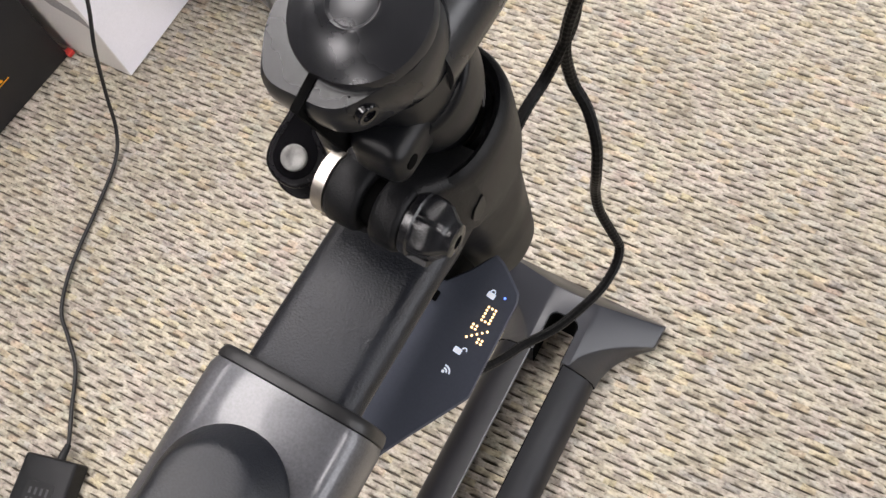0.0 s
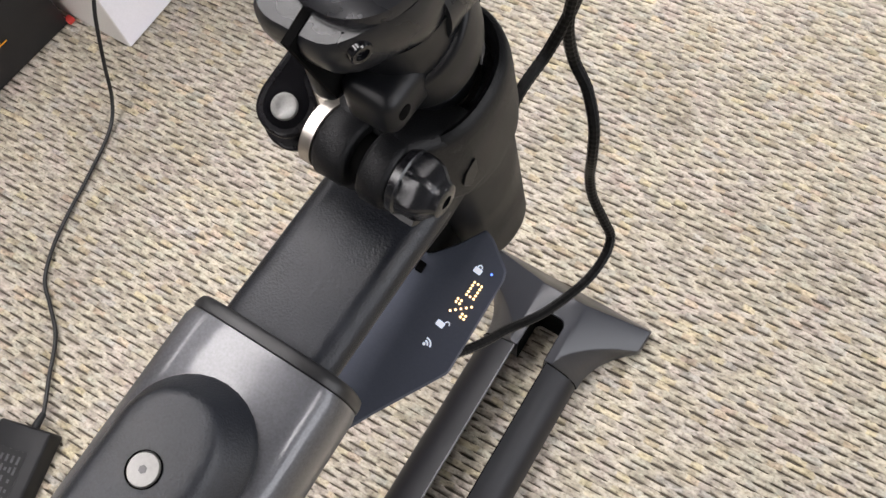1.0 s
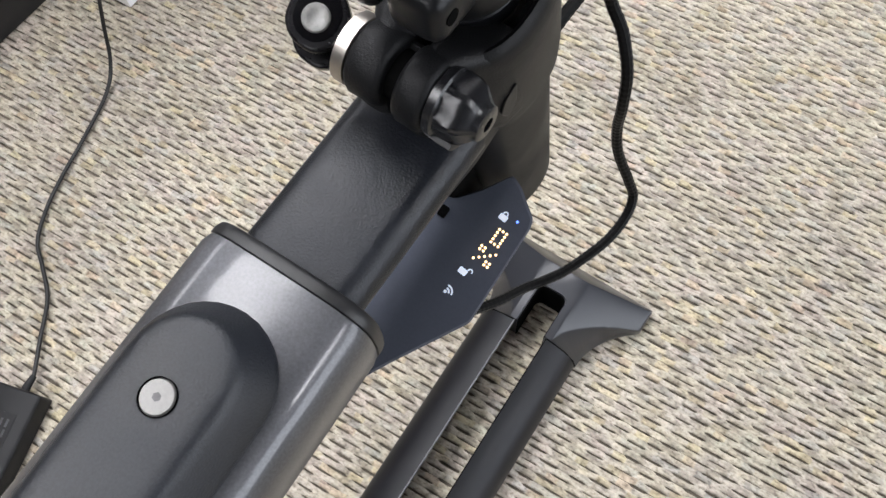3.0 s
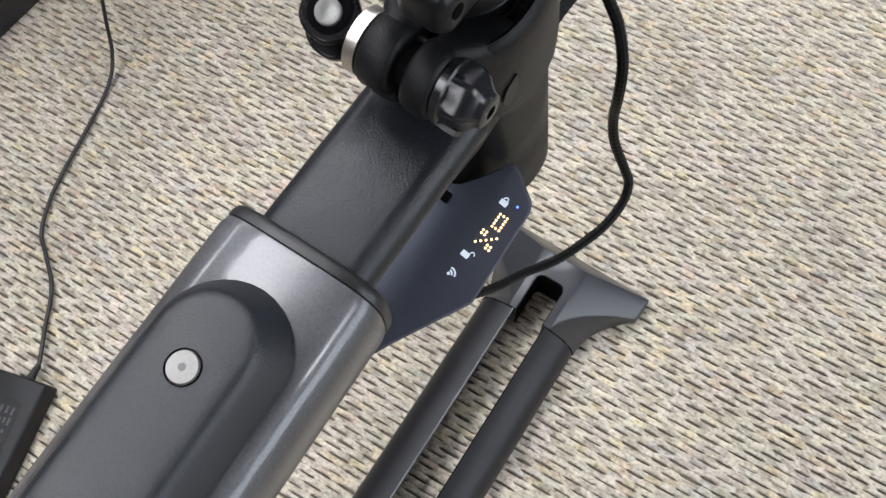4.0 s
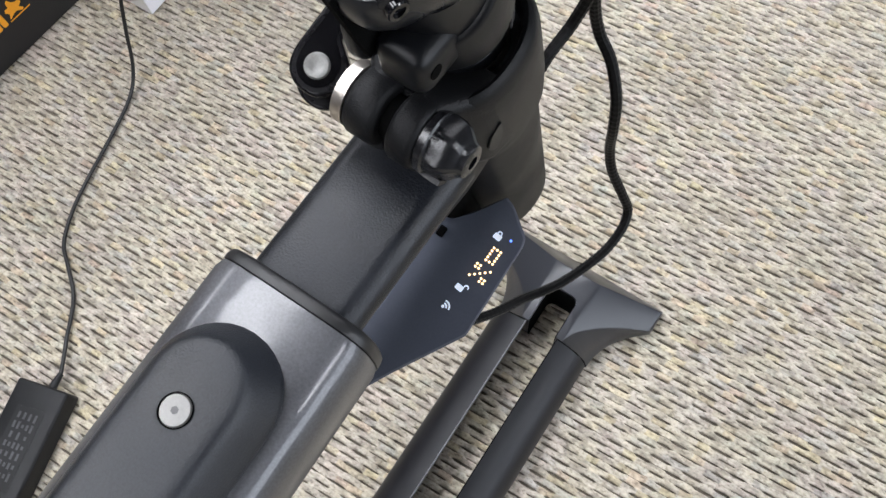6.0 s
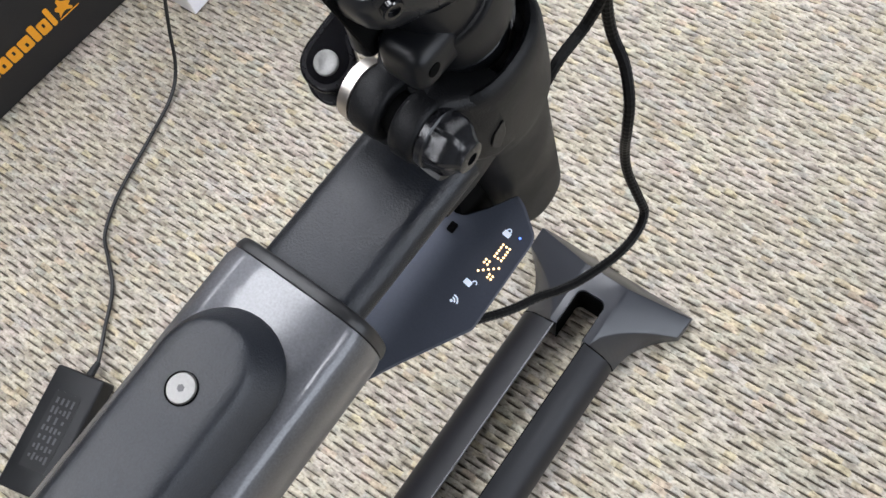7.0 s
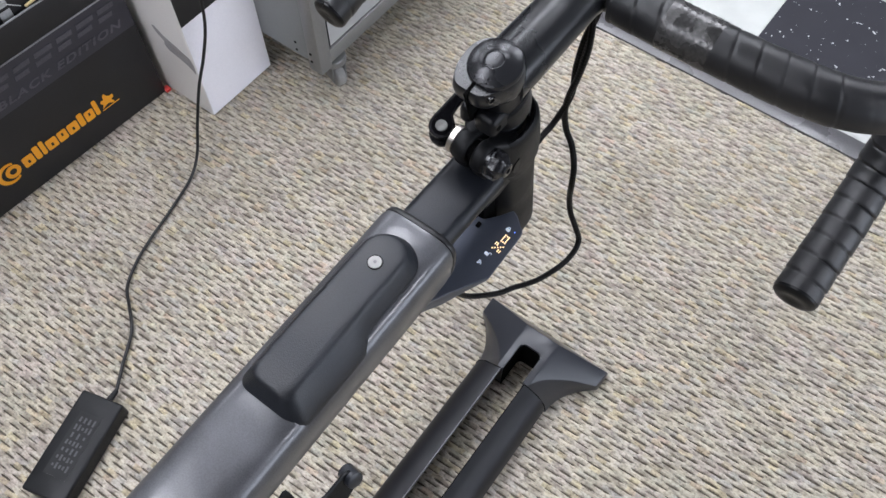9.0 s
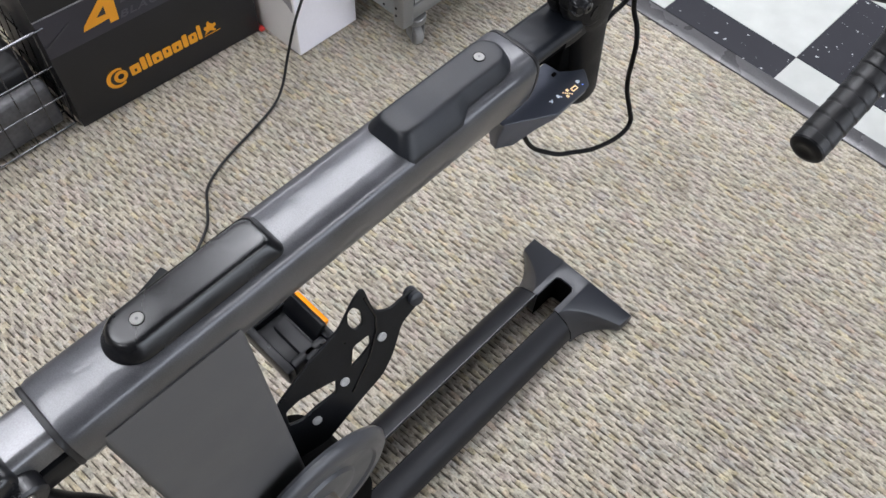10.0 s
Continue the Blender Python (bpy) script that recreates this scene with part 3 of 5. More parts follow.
# the front end sits a touch askew on the frame
SWING = Matrix.Translation((0, 0.687, 0)) @ Matrix.Rotation(radians(-1.5), 4, "Z") @ Matrix.Translation((0, -0.687, 0))
before_front = set(bpy.data.objects)
slider("front_slider", 0.70, 0.80, 0.0420, 0.0165, 0.0075, shift=-0.0012)

# display unit under the slider, facing up and outwards
PANEL_N = Vector((0.12, -0.06, 1)).normalized()
PANEL = basis(Vector((0.0236, 0.7837, 0.7362)), Vector((0, 1, 0.06)), PANEL_N.cross(Vector((0, 1, 0.06))))


def on_panel(x, y):
    """Panel coordinates of the point of its face above (x, y)."""
    z = 0.7362 - 0.12 * (x - 0.0236) + 0.06 * (y - 0.7837)
    q = PANEL.inverted() @ Vector((x, y, z))
    return q.x, q.y


def display_unit():
    outline = [(-0.012, 0.800), (0.004, 0.8035), (0.0110, 0.8130), (0.0172, 0.8242), (0.0222, 0.8222), (0.0332, 0.8140), (0.0345, 0.8100), (0.0358, 0.7665), (0.0200, 0.7372), (0.0110, 0.7188), (0.0060, 0.7180), (-0.012, 0.7200)]
    pts = rounded_outline([on_panel(*q) for q in outline], 0.0014, 3)
    c = sum((Vector(q) for q in pts), Vector((0, 0))) / len(pts)
    low = Vector(on_panel(0.0045, 0.7490))
    rings = []
    for depth, s, f in ((-0.062, 0.30, 1.0), (-0.060, 0.34, 1.0), (-0.030, 0.68, 0.5), (-0.0085, 0.965, 0.0), (-0.0030, 0.985, 0.0), (-0.0012, 1.0, 0.0), (-0.0009, 0.999, 0.0), (0.0, 0.968, 0.0)):
        d = c.lerp(low, f)
        rings.append([PANEL @ Vector((d.x + (q[0] - c.x) * s, d.y + (q[1] - c.y) * s, depth)) for q in pts])
    unit = part("display_unit", loft(rings), "display", BIKE, "black wedge-shaped display unit with lit icons", 25)
    # the square lug beside the slider
    lug = moved(box(-0.0022, 0.0022, -0.0016, 0.0016, 0, 0.003, 0.0005), PANEL @ Matrix.Translation((*on_panel(0.0035, 0.7960), -0.0008)))
    part("lug", lug, "dark", unit)

    def flat(name, loops, at, mat, turn):
        m = PANEL @ Matrix.Translation((*on_panel(*at), 0.0004)) @ Matrix.Rotation(turn, 4, "Z")
        part(name, plate([[(a * small, b * small) for a, b in q] for q in loops], 0.0003, 0, m, mat), mat, unit)

    tilt = radians(-95)
    small = 0.82
    body = rounded_outline([(-0.0021, -0.0024), (0.0021, -0.0024), (0.0021, 0.0006), (-0.0021, 0.0006)], 0.0005, 2)
    arch = [(0.0014 * math.cos(a), 0.0008 + 0.0017 * math.sin(a)) for a in (math.pi * k / 10 for k in range(11))] + \
           [(0.0008 * math.cos(a), 0.0008 + 0.0011 * math.sin(a)) for a in (math.pi * (10 - k) / 10 for k in range(11))]
    flat("lock_icon", [body], (0.0236, 0.8080), "print_white", tilt)
    flat("lock_shackle", [arch], (0.0236, 0.8080), "print_white", tilt)
    flat("unlock_icon", [body], (0.0227, 0.7817), "print_white", tilt)
    flat("unlock_shackle", [[(a + 0.0028, b) for a, b in arch]], (0.0227, 0.7817), "print_white", tilt)
    flat("signal_dot", [circle(0, -0.0012, 0.0008, 12)], (0.0222, 0.7716), "print_white", tilt - 0.6)
    for r in (0.0021, 0.0036):
        arc = [(r * math.cos(a), -0.0012 + r * math.sin(a)) for a in (radians(42 + 96 * k / 8) for k in range(9))] + \
              [((r - 0.0008) * math.cos(a), -0.0012 + (r - 0.0008) * math.sin(a)) for a in (radians(138 - 96 * k / 8) for k in range(9))]
        flat("signal_arc", [arc], (0.0222, 0.7716), "print_white", tilt - 0.6)
    # lit dots: a cross, then an open square
    dots = []
    for i in range(5):
        for j in range(5):
            if (i < 2 and j < 2) or (i > 2 and j > 2) or i + j == 4:
                dots.append((0.7905 - 0.00145 * (j - 2), 0.0262 + 0.00160 * (i - 2)))
            if i < 3 and (i in (0, 2) or j in (0, 4)):
                dots.append((0.8026 - 0.00150 * j, 0.0250 + 0.00165 * i))
    for y, x in dots:
        m = PANEL @ Matrix.Translation((*on_panel(x, y), 0.0003))
        part("led_dot", plate([circle(0, 0, 0.0005, 8)], 0.0003, 0, m, "led"), "led", unit)
    m = PANEL @ Matrix.Translation((*on_panel(0.0290, 0.8090), 0.0003))
    part("status_dot", plate([circle(0, 0, 0.0005, 8)], 0.0003, 0, m, "led_blue"), "led_blue", unit)


display_unit()

# head casing, leaning back along the steerer
CAP = Vector((0.0, 0.806, 0.908))
AXIS = Vector((0, -0.245, 0.97)).normalized()


def on_axis(z):
    return CAP - AXIS * ((CAP.z - z) / AXIS.z)


def oval(center, rx, ry, n=40, power=2.4, normal=AXIS):
    side = Vector((1, 0, 0))
    ahead = normal.cross(side).normalized()
    out = []
    for k in range(n):
        a = 2 * math.pi * k / n
        c, s = math.cos(a), math.sin(a)
        out.append(center + side * rx * math.copysign(abs(c) ** (2 / power), c) + ahead * ry * math.copysign(abs(s) ** (2 / power), s))
    return out


def head_casing():
    """Upright casing: a broad collar with a thick rolled rim over a narrower body; ears run back from the collar."""
    def center(z):
        return Vector((0, 0.8200 + 0.182 * (0.845 - z), z))

    lean = Vector((0, -0.182, 1)).normalized()
    prof = [(0.6765, 0.0135, 0.0165), (0.6785, 0.0162, 0.0192), (0.686, 0.0178, 0.0208), (0.72, 0.0184, 0.0214), (0.775, 0.0194, 0.0224), (0.790, 0.0199, 0.0228), (0.796, 0.0212, 0.0236),
            (0.802, 0.0228, 0.0250), (0.812, 0.0236, 0.0256), (0.832, 0.0239, 0.0258), (0.8410, 0.0238, 0.0257), (0.8454, 0.0233, 0.0252), (0.8480, 0.0223, 0.0242), (0.8490, 0.0210, 0.0229), (0.8480, 0.0197, 0.0216),
            (0.8450, 0.0188, 0.0207), (0.8400, 0.0184, 0.0203), (0.832, 0.0180, 0.0198), (0.826, 0.0178, 0.0196)]
    head = part("head_casing", loft([oval(center(z), rx, ry, 48, 2.3, lean) for z, rx, ry in prof]), "head", BIKE, "matt black head casing with a raised rim", 50)
    # textured shelf inside the rim
    part("inner_shelf", loft([oval(center(z), r, r + 0.0022, 40, 2.3, lean) for z, r in ((0.834, 0.0187), (0.8372, 0.0186), (0.8380, 0.0178), (0.8380, 0.0120))]), "shelf", head, "rough black shelf", 60)
    # saddle piece that joins the casing to the slider
    sec = rrect(0.034, 0.026, 0.006, 5)
    part("neck", loft([[(a * g, y, top_z(y) - 0.0225 + b * g) for a, b in sec] for y, g in ((0.785, 0.96), (0.80, 1.0), (0.835, 0.9))]), "head", head)
    # added black block that fills the shadowed gap below the neck
    part("neck_filler", box(-0.0165, 0.0040, 0.802, 0.845, 0.700, 0.790, 0.003), "dark", head)
    # small leaf-shaped recess mark on the flank
    leaf = [(0.8 * a, 0.65 * b) for a, b in rounded_outline([(-0.010, -0.0015), (-0.002, 0.0045), (0.009, 0.006), (0.004, -0.001), (-0.004, -0.005)], 0.002, 3)]
    m = basis(Vector((0.0216, 0.8088, 0.8195)), (-0.02, -0.182, 0.98), (0.22, 0.96, 0.16))
    part("cast_mark", plate([leaf], 0.0006, 0.0003, m, "plastic"), "plastic", head)
    # steerer and bearing ring inside the rim
    part("steerer", turned([(-0.02, 0.0140), (0.03, 0.0140), (0.031, 0.0128), (0.05, 0.0128)], on_axis(0.822), AXIS, 32), "stem", BIKE)
    part("bearing_ring", turned([(0, 0.0150), (0.004, 0.0150), (0.0048, 0.0146), (0.0048, 0.0142)], on_axis(0.8375), AXIS, 32), "steel", BIKE, "thin steel bearing edge")


head_casing()


def clamp():
    """Hinged binder across the slider: two split barrels, a steel washer, a cam lever and a ribbed knob."""
    cy, cz = 0.7905, 0.8385
    for name, x0, x1, r in (("clamp_ear", -0.0136, -0.0018, 0.0112), ("clamp_ear", 0.0022, 0.0122, 0.0114)):
        ear = turned([(0, r - 0.0022), (0.0006, r - 0.0008), (0.002, r), (x1 - x0 - 0.002, r), (x1 - x0 - 0.0006, r - 0.0008), (x1 - x0, r - 0.0022)], (x0, cy, cz), (1, 0, 0), 32)
        side = -1 if x1 < 0 else 1
        inner, outer = (x1, x0) if side < 0 else (x0, x1)
        rings = []
        for y, reach, zt, zb in ((cy - 0.0070, abs(outer) - 0.0008, cz + 0.0065, cz - 0.014), (cy - 0.001, abs(outer) - 0.0002, cz + 0.0104, cz - 0.024), (cy + 0.007, 0.0150, cz + 0.0098, cz - 0.030),
                                 (cy + 0.013, 0.0190, cz + 0.0084, cz - 0.034), (cy + 0.018, 0.0218, cz + 0.0066, cz - 0.036), (cy + 0.026, 0.0228, cz + 0.0040, cz - 0.036)):
            w = side * reach - inner
            rings.append([(inner + w / 2 + a * side, y, (zt + zb) / 2 + b) for a, b in rrect(abs(w), zt - zb, min(0.0055, abs(w) * 0.42), 5)])
        part(name, merged(ear, loft(rings)), "head", BIKE, "", 55)
    # black filler between the ears, in place of the shade in the slit
    part("slit_shade", merged(box(-0.0030, 0.0034, cy + 0.003, cy + 0.022, cz - 0.022, cz - 0.002, 0.001), turned([(0, 0.0074), (0.0060, 0.0074)], (-0.0028, cy, cz), (1, 0, 0), 28)), "dark", BIKE)
    part("clamp_bolt", turned([(0, 0.0040), (0.03, 0.0040)], (-0.017, cy, cz), (1, 0, 0), 16), "dark", BIKE)
    part("clamp_washer", turned([(0, 0.0094), (0.0004, 0.0104), (0.0042, 0.0104), (0.0046, 0.0094)], (-0.0179, cy, cz), (1, 0, 0), 32), "steel", BIKE, "bright steel washer")
    # cam lever: flat tapering arm that runs forward and up from its pivot
    lever = [(-0.0074, -0.0036), (-0.0044, -0.0070), (0.0, -0.0080), (0.0050, -0.0068), (0.0078, -0.0030), (0.0100, 0.0004), (0.0165, 0.0016), (0.030, 0.0018), (0.033, 0.0042), (0.031, 0.0072), (0.012, 0.0078), (0.0, 0.0080), (-0.0050, 0.0064), (-0.0076, 0.0022)]
    m = basis(Vector((-0.0280, cy - 0.0008, cz + 0.0045)), (0.10, 0.86, 0.30), (-1.0, 0.05, 0.25))
    lv = part("lever", plate([rounded_outline(lever, 0.003, 3)], 0.0035, 0.0011, m, "lever"), "lever", BIKE, "black quick-release lever")
    m2 = basis(Vector((-0.0280, cy - 0.0008, cz - 0.0035)), (0.10, 0.86, 0.30), (-1.0, 0.05, 0.25))
    part("lever_cheek", plate([rounded_outline(lever[:6] + lever[-4:], 0.003, 3)], 0.0035, 0.0009, m2, "lever"), "lever", lv)
    nrm = m.to_3x3() @ Vector((0, 0, 1))
    up = 1 if nrm.z > 0 else -1
    # a blacker inset paints the lever's face unlit, so only the rim looks bright
    mf = m @ Matrix.Translation((0, 0, up * 0.0029))
    part("lever_face", plate([rounded_outline([(a * 0.90 + 0.0006, b * 0.84 + 0.0001) for a, b in lever], 0.003, 3)], 0.0004, 0, mf, "lever_unlit"), "lever_unlit", lv)
    if nrm.z < 0:
        nrm = -nrm
    part("lever_pin", turned([(-0.012, 0.0041), (0.0033, 0.0041), (0.0038, 0.0037), (0.0039, 0.0022), (0.0038, 0.0020), (0.0038, 0.0)], m.translation, nrm, 28), "pin", lv, "round steel pivot pin")
    # faceted knob with a flange and slots, narrowing to a round hollow end
    n = 96
    rings = []
    for s, r, deep in ((0, 0.0088, 0), (0.0006, 0.0102, 0), (0.0030, 0.0104, 0), (0.0036, 0.0098, 0.2), (0.0044, 0.0099, 1.0), (0.0080, 0.0096, 1.0), (0.0104, 0.0086, 1.0), (0.0122, 0.0068, 0.9), (0.0132, 0.0058, 0.5), (0.0146, 0.0053, 0.2), (0.0150, 0.0046, 0.0), (0.0151, 0.0022, 0), (0.0130, 0.0022, 0), (0.0128, 0.0001, 0)):
        ring = []
        for k in range(n):
            a = 2 * math.pi * k / n
            w = (a + 0.35) % (math.pi / 3) - math.pi / 6
            flat = math.cos(math.pi / 6) / math.cos(w)
            groove = max(0.0, 1 - (math.pi / 6 - abs(w)) / 0.09)
            q = r * (1 + deep * (flat * 1.07 - 1 - 0.09 * groove))
            ring.append((0.0118 + s, cy + q * math.cos(a), cz + q * math.sin(a)))
        rings.append(ring)
    # guard tongue below the knob
    tongue = loft([[(x, cy + b * math.cos(a), cz + b * math.sin(a)) for a in (radians(-155 + 10 * i) for i in range(9)) for b in (r,)] +
                   [(x, cy + (r - 0.0016) * math.cos(a), cz + (r - 0.0016) * math.sin(a)) for a in (radians(-75 - 10 * i) for i in range(9))] for x, r in ((0.0125, 0.0104), (0.017, 0.0110), (0.021, 0.0110))])
    part("knob_guard", tongue, "plastic", BIKE)
    kn = part("clamp_knob", loft(rings), "knob", BIKE, "semi-gloss black faceted clamp knob", 30)
    return kn


clamp()


def stem():
    side = Vector((1, 0, 0))
    ahead = AXIS.cross(side).normalized()
    if ahead.y < 0:
        ahead = -ahead

    def plan(z, shape):
        c = on_axis(z)
        return [c + side * a + ahead * b for a, b in shape]

    over = -0.0022

    # clamp block: round in front, chamfered and squared off behind
    def block(g, back):
        pts = [(over + 0.0202 * g * math.cos(a), 0.0188 * g * math.sin(a)) for a in (math.pi * k / 16 for k in range(17))]
        tail = rounded_outline([(over - 0.0202 * g, 0.0), (over - 0.0202 * g, -0.0105 * g), (over - 0.0140 * g, -back), (over + 0.0075 * g, -back), (over + 0.0202 * g, -0.0060 * g), (over + 0.0202 * g, 0.0)], 0.0055, 4)[5:-5]
        return pts + tail

    rings = [plan(z, block(g, b)) for z, g, b in ((0.8885, 0.82, 0.0160), (0.8895, 0.89, 0.0196), (0.8915, 0.95, 0.0224), (0.8945, 0.985, 0.0240), (0.8980, 1.0, 0.0248), (0.9025, 0.995, 0.0248), (0.9056, 0.98, 0.0240), (0.9070, 0.95, 0.0224))]
    st = part("stem", loft(rings), "stem", BIKE, "satin black alloy stem", 40)
    # black box set just proud of the block stands for the shaded slot
    part("slot_shade", loft([plan(z, [(-0.0052, -0.0259), (-0.0028, -0.0259), (-0.0028, -0.0150), (-0.0052, -0.0150)]) for z in (0.8762, 0.9074)]), "dark", st)
    part("stem_neck", loft([plan(z, circle(0, 0, r, 36)) for z, r in ((0.850, 0.0122), (0.855, 0.0142), (0.862, 0.0156), (0.874, 0.0166), (0.884, 0.0174), (0.892, 0.0176))]), "plastic", st)
    # two ears of the lower clamp across the back
    for x0, x1 in ((-0.0150, -0.0052), (-0.0032, 0.0138)):
        y, z = on_axis(0.8625).y - 0.0227, 0.8695
        ear = box(x0, x1, y - 0.0056, y + 0.014, z - 0.0088, z + 0.0078, 0.0046, 4)
        part("band_ear", ear, "plastic", st, "", 60)
    # black disc for the shade inside the ear's hole
    part("hole_shade", turned([(0, 0.0023), (0.0004, 0.0023)], (0.0136, y, z), (1, 0, 0), 14), "dark", st)
    # open collar: a broad band that sweeps from the extension down and round to the ears
    for sx in (-1, 1):
        rings = []
        for k in range(19):
            t = k / 18
            a = radians(-78 + 140 * t)
            z0, z1 = 0.8560 + 0.010 * t ** 2, 0.8715 + 0.022 * t ** 1.5
            c = on_axis((z0 + z1) / 2)
            out = (side * sx * math.cos(a) + ahead * math.sin(a)).normalized()
            rings.append([c + out * (0.0151 + 0.0028 * t + p) + AXIS * q for p, q in rrect(0.0048, z1 - z0, 0.0020, 4)])
        part("collar_arm", loft(rings), "plastic", st, "", 60)
    # upper pinch bolt below the block; a black disc paints its recess's shade
    c = Vector((0.0102, 0.7892, 0.8983))
    part("recess_shade", turned([(0, 0.0046), (0.0006, 0.0046)], c - Vector((0.0045, -0.0012, 0)), (1, -0.35, -0.1), 18), "dark", st)
    part("pinch_bolt", turned([(-0.008, 0.0030), (0.0, 0.0030), (0.0004, 0.0027), (0.0004, 0.0018), (-0.0018, 0.0016), (-0.0019, 0.0)], c, (1, -0.35, -0.1), 20), "gloss", st)
    # spacer below, clear of the rim
    part("spacer", turned([(0, 0.0140), (0.0008, 0.0147), (0.007, 0.0147), (0.0078, 0.0140)], on_axis(0.843), AXIS, 32), "plastic", st)
    # extension to the bar
    end = Vector((0, 0.911, 0.895))
    start = on_axis(0.891)
    d = (end - start).normalized()
    up = d.cross(side)
    rings = []
    for t, w, h in ((0.0, 0.0192, 0.0178), (0.25, 0.0194, 0.0174), (0.6, 0.0188, 0.0166), (0.85, 0.0186, 0.0166), (0.95, 0.0195, 0.0195), (1.08, 0.0205, 0.0200), (1.16, 0.0195, 0.0185), (1.19, 0.016, 0.015)):
        c = start.lerp(end, t)
        rings.append([c + side * w * math.cos(2 * math.pi * k / 32) + up * h * math.sin(2 * math.pi * k / 32) for k in range(32)])
    part("extension", loft(rings), "stem", st)
    # dark gusset that closes the space between extension and collar
    web = []
    for z, w, b0, b1 in ((0.8555, 0.0100, 0.008, 0.0165), (0.8660, 0.0115, 0.007, 0.0215), (0.8780, 0.0130, 0.006, 0.0330), (0.8900, 0.0145, 0.005, 0.0480)):
        web.append(plan(z, [(a * w * 2, (b0 + b1) / 2 + b * (b1 - b0)) for a, b in rrect(1, 1, 0.28, 5)]))
    part("gusset", loft(web), "dark", st, "", 60)
    # domed cap with a raised ring
    prof = [(-0.003, 0.0172), (0.0005, 0.0174), (0.0018, 0.0169), (0.0034, 0.0140), (0.0048, 0.0100), (0.0055, 0.0068), (0.0059, 0.0063), (0.0058, 0.0058), (0.0054, 0.0054), (0.0056, 0.0040), (0.0057, 0.002), (0.0057, 0.0)]
    part("stem_cap", turned(prof, on_axis(0.9085), AXIS, 48), "cap", st, "domed polished black cap")
    # raised size markings: unreadable, as short bars
    for k in range(5):
        a = radians(18 + 7 * k)
        c = on_axis(0.862) + Vector((math.cos(a) * 0.0189, math.sin(a) * 0.0189, 0))
        part("print_bar", moved(box(-0.0002, 0.0002, -0.0007, 0.0007, -0.004, 0.002, 0), Matrix.Translation(c) @ Matrix.Rotation(a, 4, "Z")), "bars_grey", st)


stem()


def handlebar():
    def half(s):
        pts = [(0, 0.9065, 0.893), (s * 0.05, 0.9065, 0.893), (s * 0.12, 0.910, 0.892), (s * 0.165, 0.918, 0.890), (s * 0.193, 0.936, 0.888), (s * 0.203, 0.962, 0.885), (s * 0.206, 0.985, 0.876),
                (s * 0.208, 0.9985, 0.850), (s * 0.210, 0.995, 0.818), (s * 0.212, 0.972, 0.790), (s * 0.213, 0.938, 0.776), (s * 0.213, 0.902, 0.766), (s * 0.213, 0.872, 0.758)]
        return [(x * 1.042, y + 0.006, z + 0.002) for x, y, z in pts]

    core = smooth_path(half(-1)[::-1][:-1] + half(1), 6)
    bar = part("handlebar", sweep(core, 0.0120, 16), "stem", BIKE, "black drop handlebar wrapped in dark tape")
    for s in (-1, 1):
        path = resample(smooth_path(half(s), 16), 0.0008)
        pts = [p for p in path if abs(p.x) > 0.0225]

        def wrap(run):
            lap = 0.0165
            step = (run / lap) % 1.0
            deep = 0.0006 if run < 0.15 else 0.00015 if run < 0.25 else 0.0013
            groove = max(0.0, 1 - min(step, 1 - step) * lap / 0.0011)
            return 0.0162 + deep * 0.45 * step - deep * groove

        part("bar_tape", sweep(pts, wrap, 24, 1.0, 0.0035), "tape", bar, "ridged black bar tape", 60)
        d = (pts[-1] - pts[-2]).normalized()
        part("end_plug", turned([(0, 0.0164), (0.002, 0.0160), (0.004, 0.0135), (0.0046, 0.009), (0.0035, 0.006), (0.003, 0.0)], pts[-1], d, 24), "plastic", bar)
        band = [p for p in path if 0.058 < abs(p.x) < 0.094]
        if s > 0:
            part("tape_band", sweep(band, lambda r: 0.01670 + 0.00008 * math.sin(r * 330 + 1.6 * math.sin(r * 800)), 24), "tape_silver", bar, "worn silver finishing tape")
        # brake hood body
        hood = smooth_path([(s * 0.2125, 0.972, 0.890), (s * 0.2115, 0.996, 0.899), (s * 0.211, 1.026, 0.905), (s * 0.2105, 1.051, 0.917), (s * 0.2105, 1.064, 0.937)], 6)
        part("hood", sweep(hood, lambda r: 0.0175 - 0.004 * min(1, r / 0.09), 20), "tape", bar, "smooth black rubber hood")


handlebar()
for ob in set(bpy.data.objects) - before_front:
    if ob.type == "MESH":
        ob.data.transform(SWING)


def braid(points, r):
    """Braided cord: crossing strands stand proud of a round core."""
    path = resample(smooth_path(points, 10), 0.0007)
    n, rings, side = 20, [], None
    for i, p in enumerate(path):
        t = (path[min(i + 1, len(path) - 1)] - path[max(i - 1, 0)]).normalized()
        side = t.orthogonal() if side is None else side
        side = (side - t * side.dot(t)).normalized()
        other = t.cross(side)
        ring = []
        for k in range(n):
            a = 2 * math.pi * k / n
            q = r * (1 + 0.07 * math.sin(5 * a + i * 0.75) * math.sin(5 * a - i * 0.75))
            ring.append(p + side * q * math.cos(a) + other * q * math.sin(a))
        rings.append(ring)
    return loft(rings)


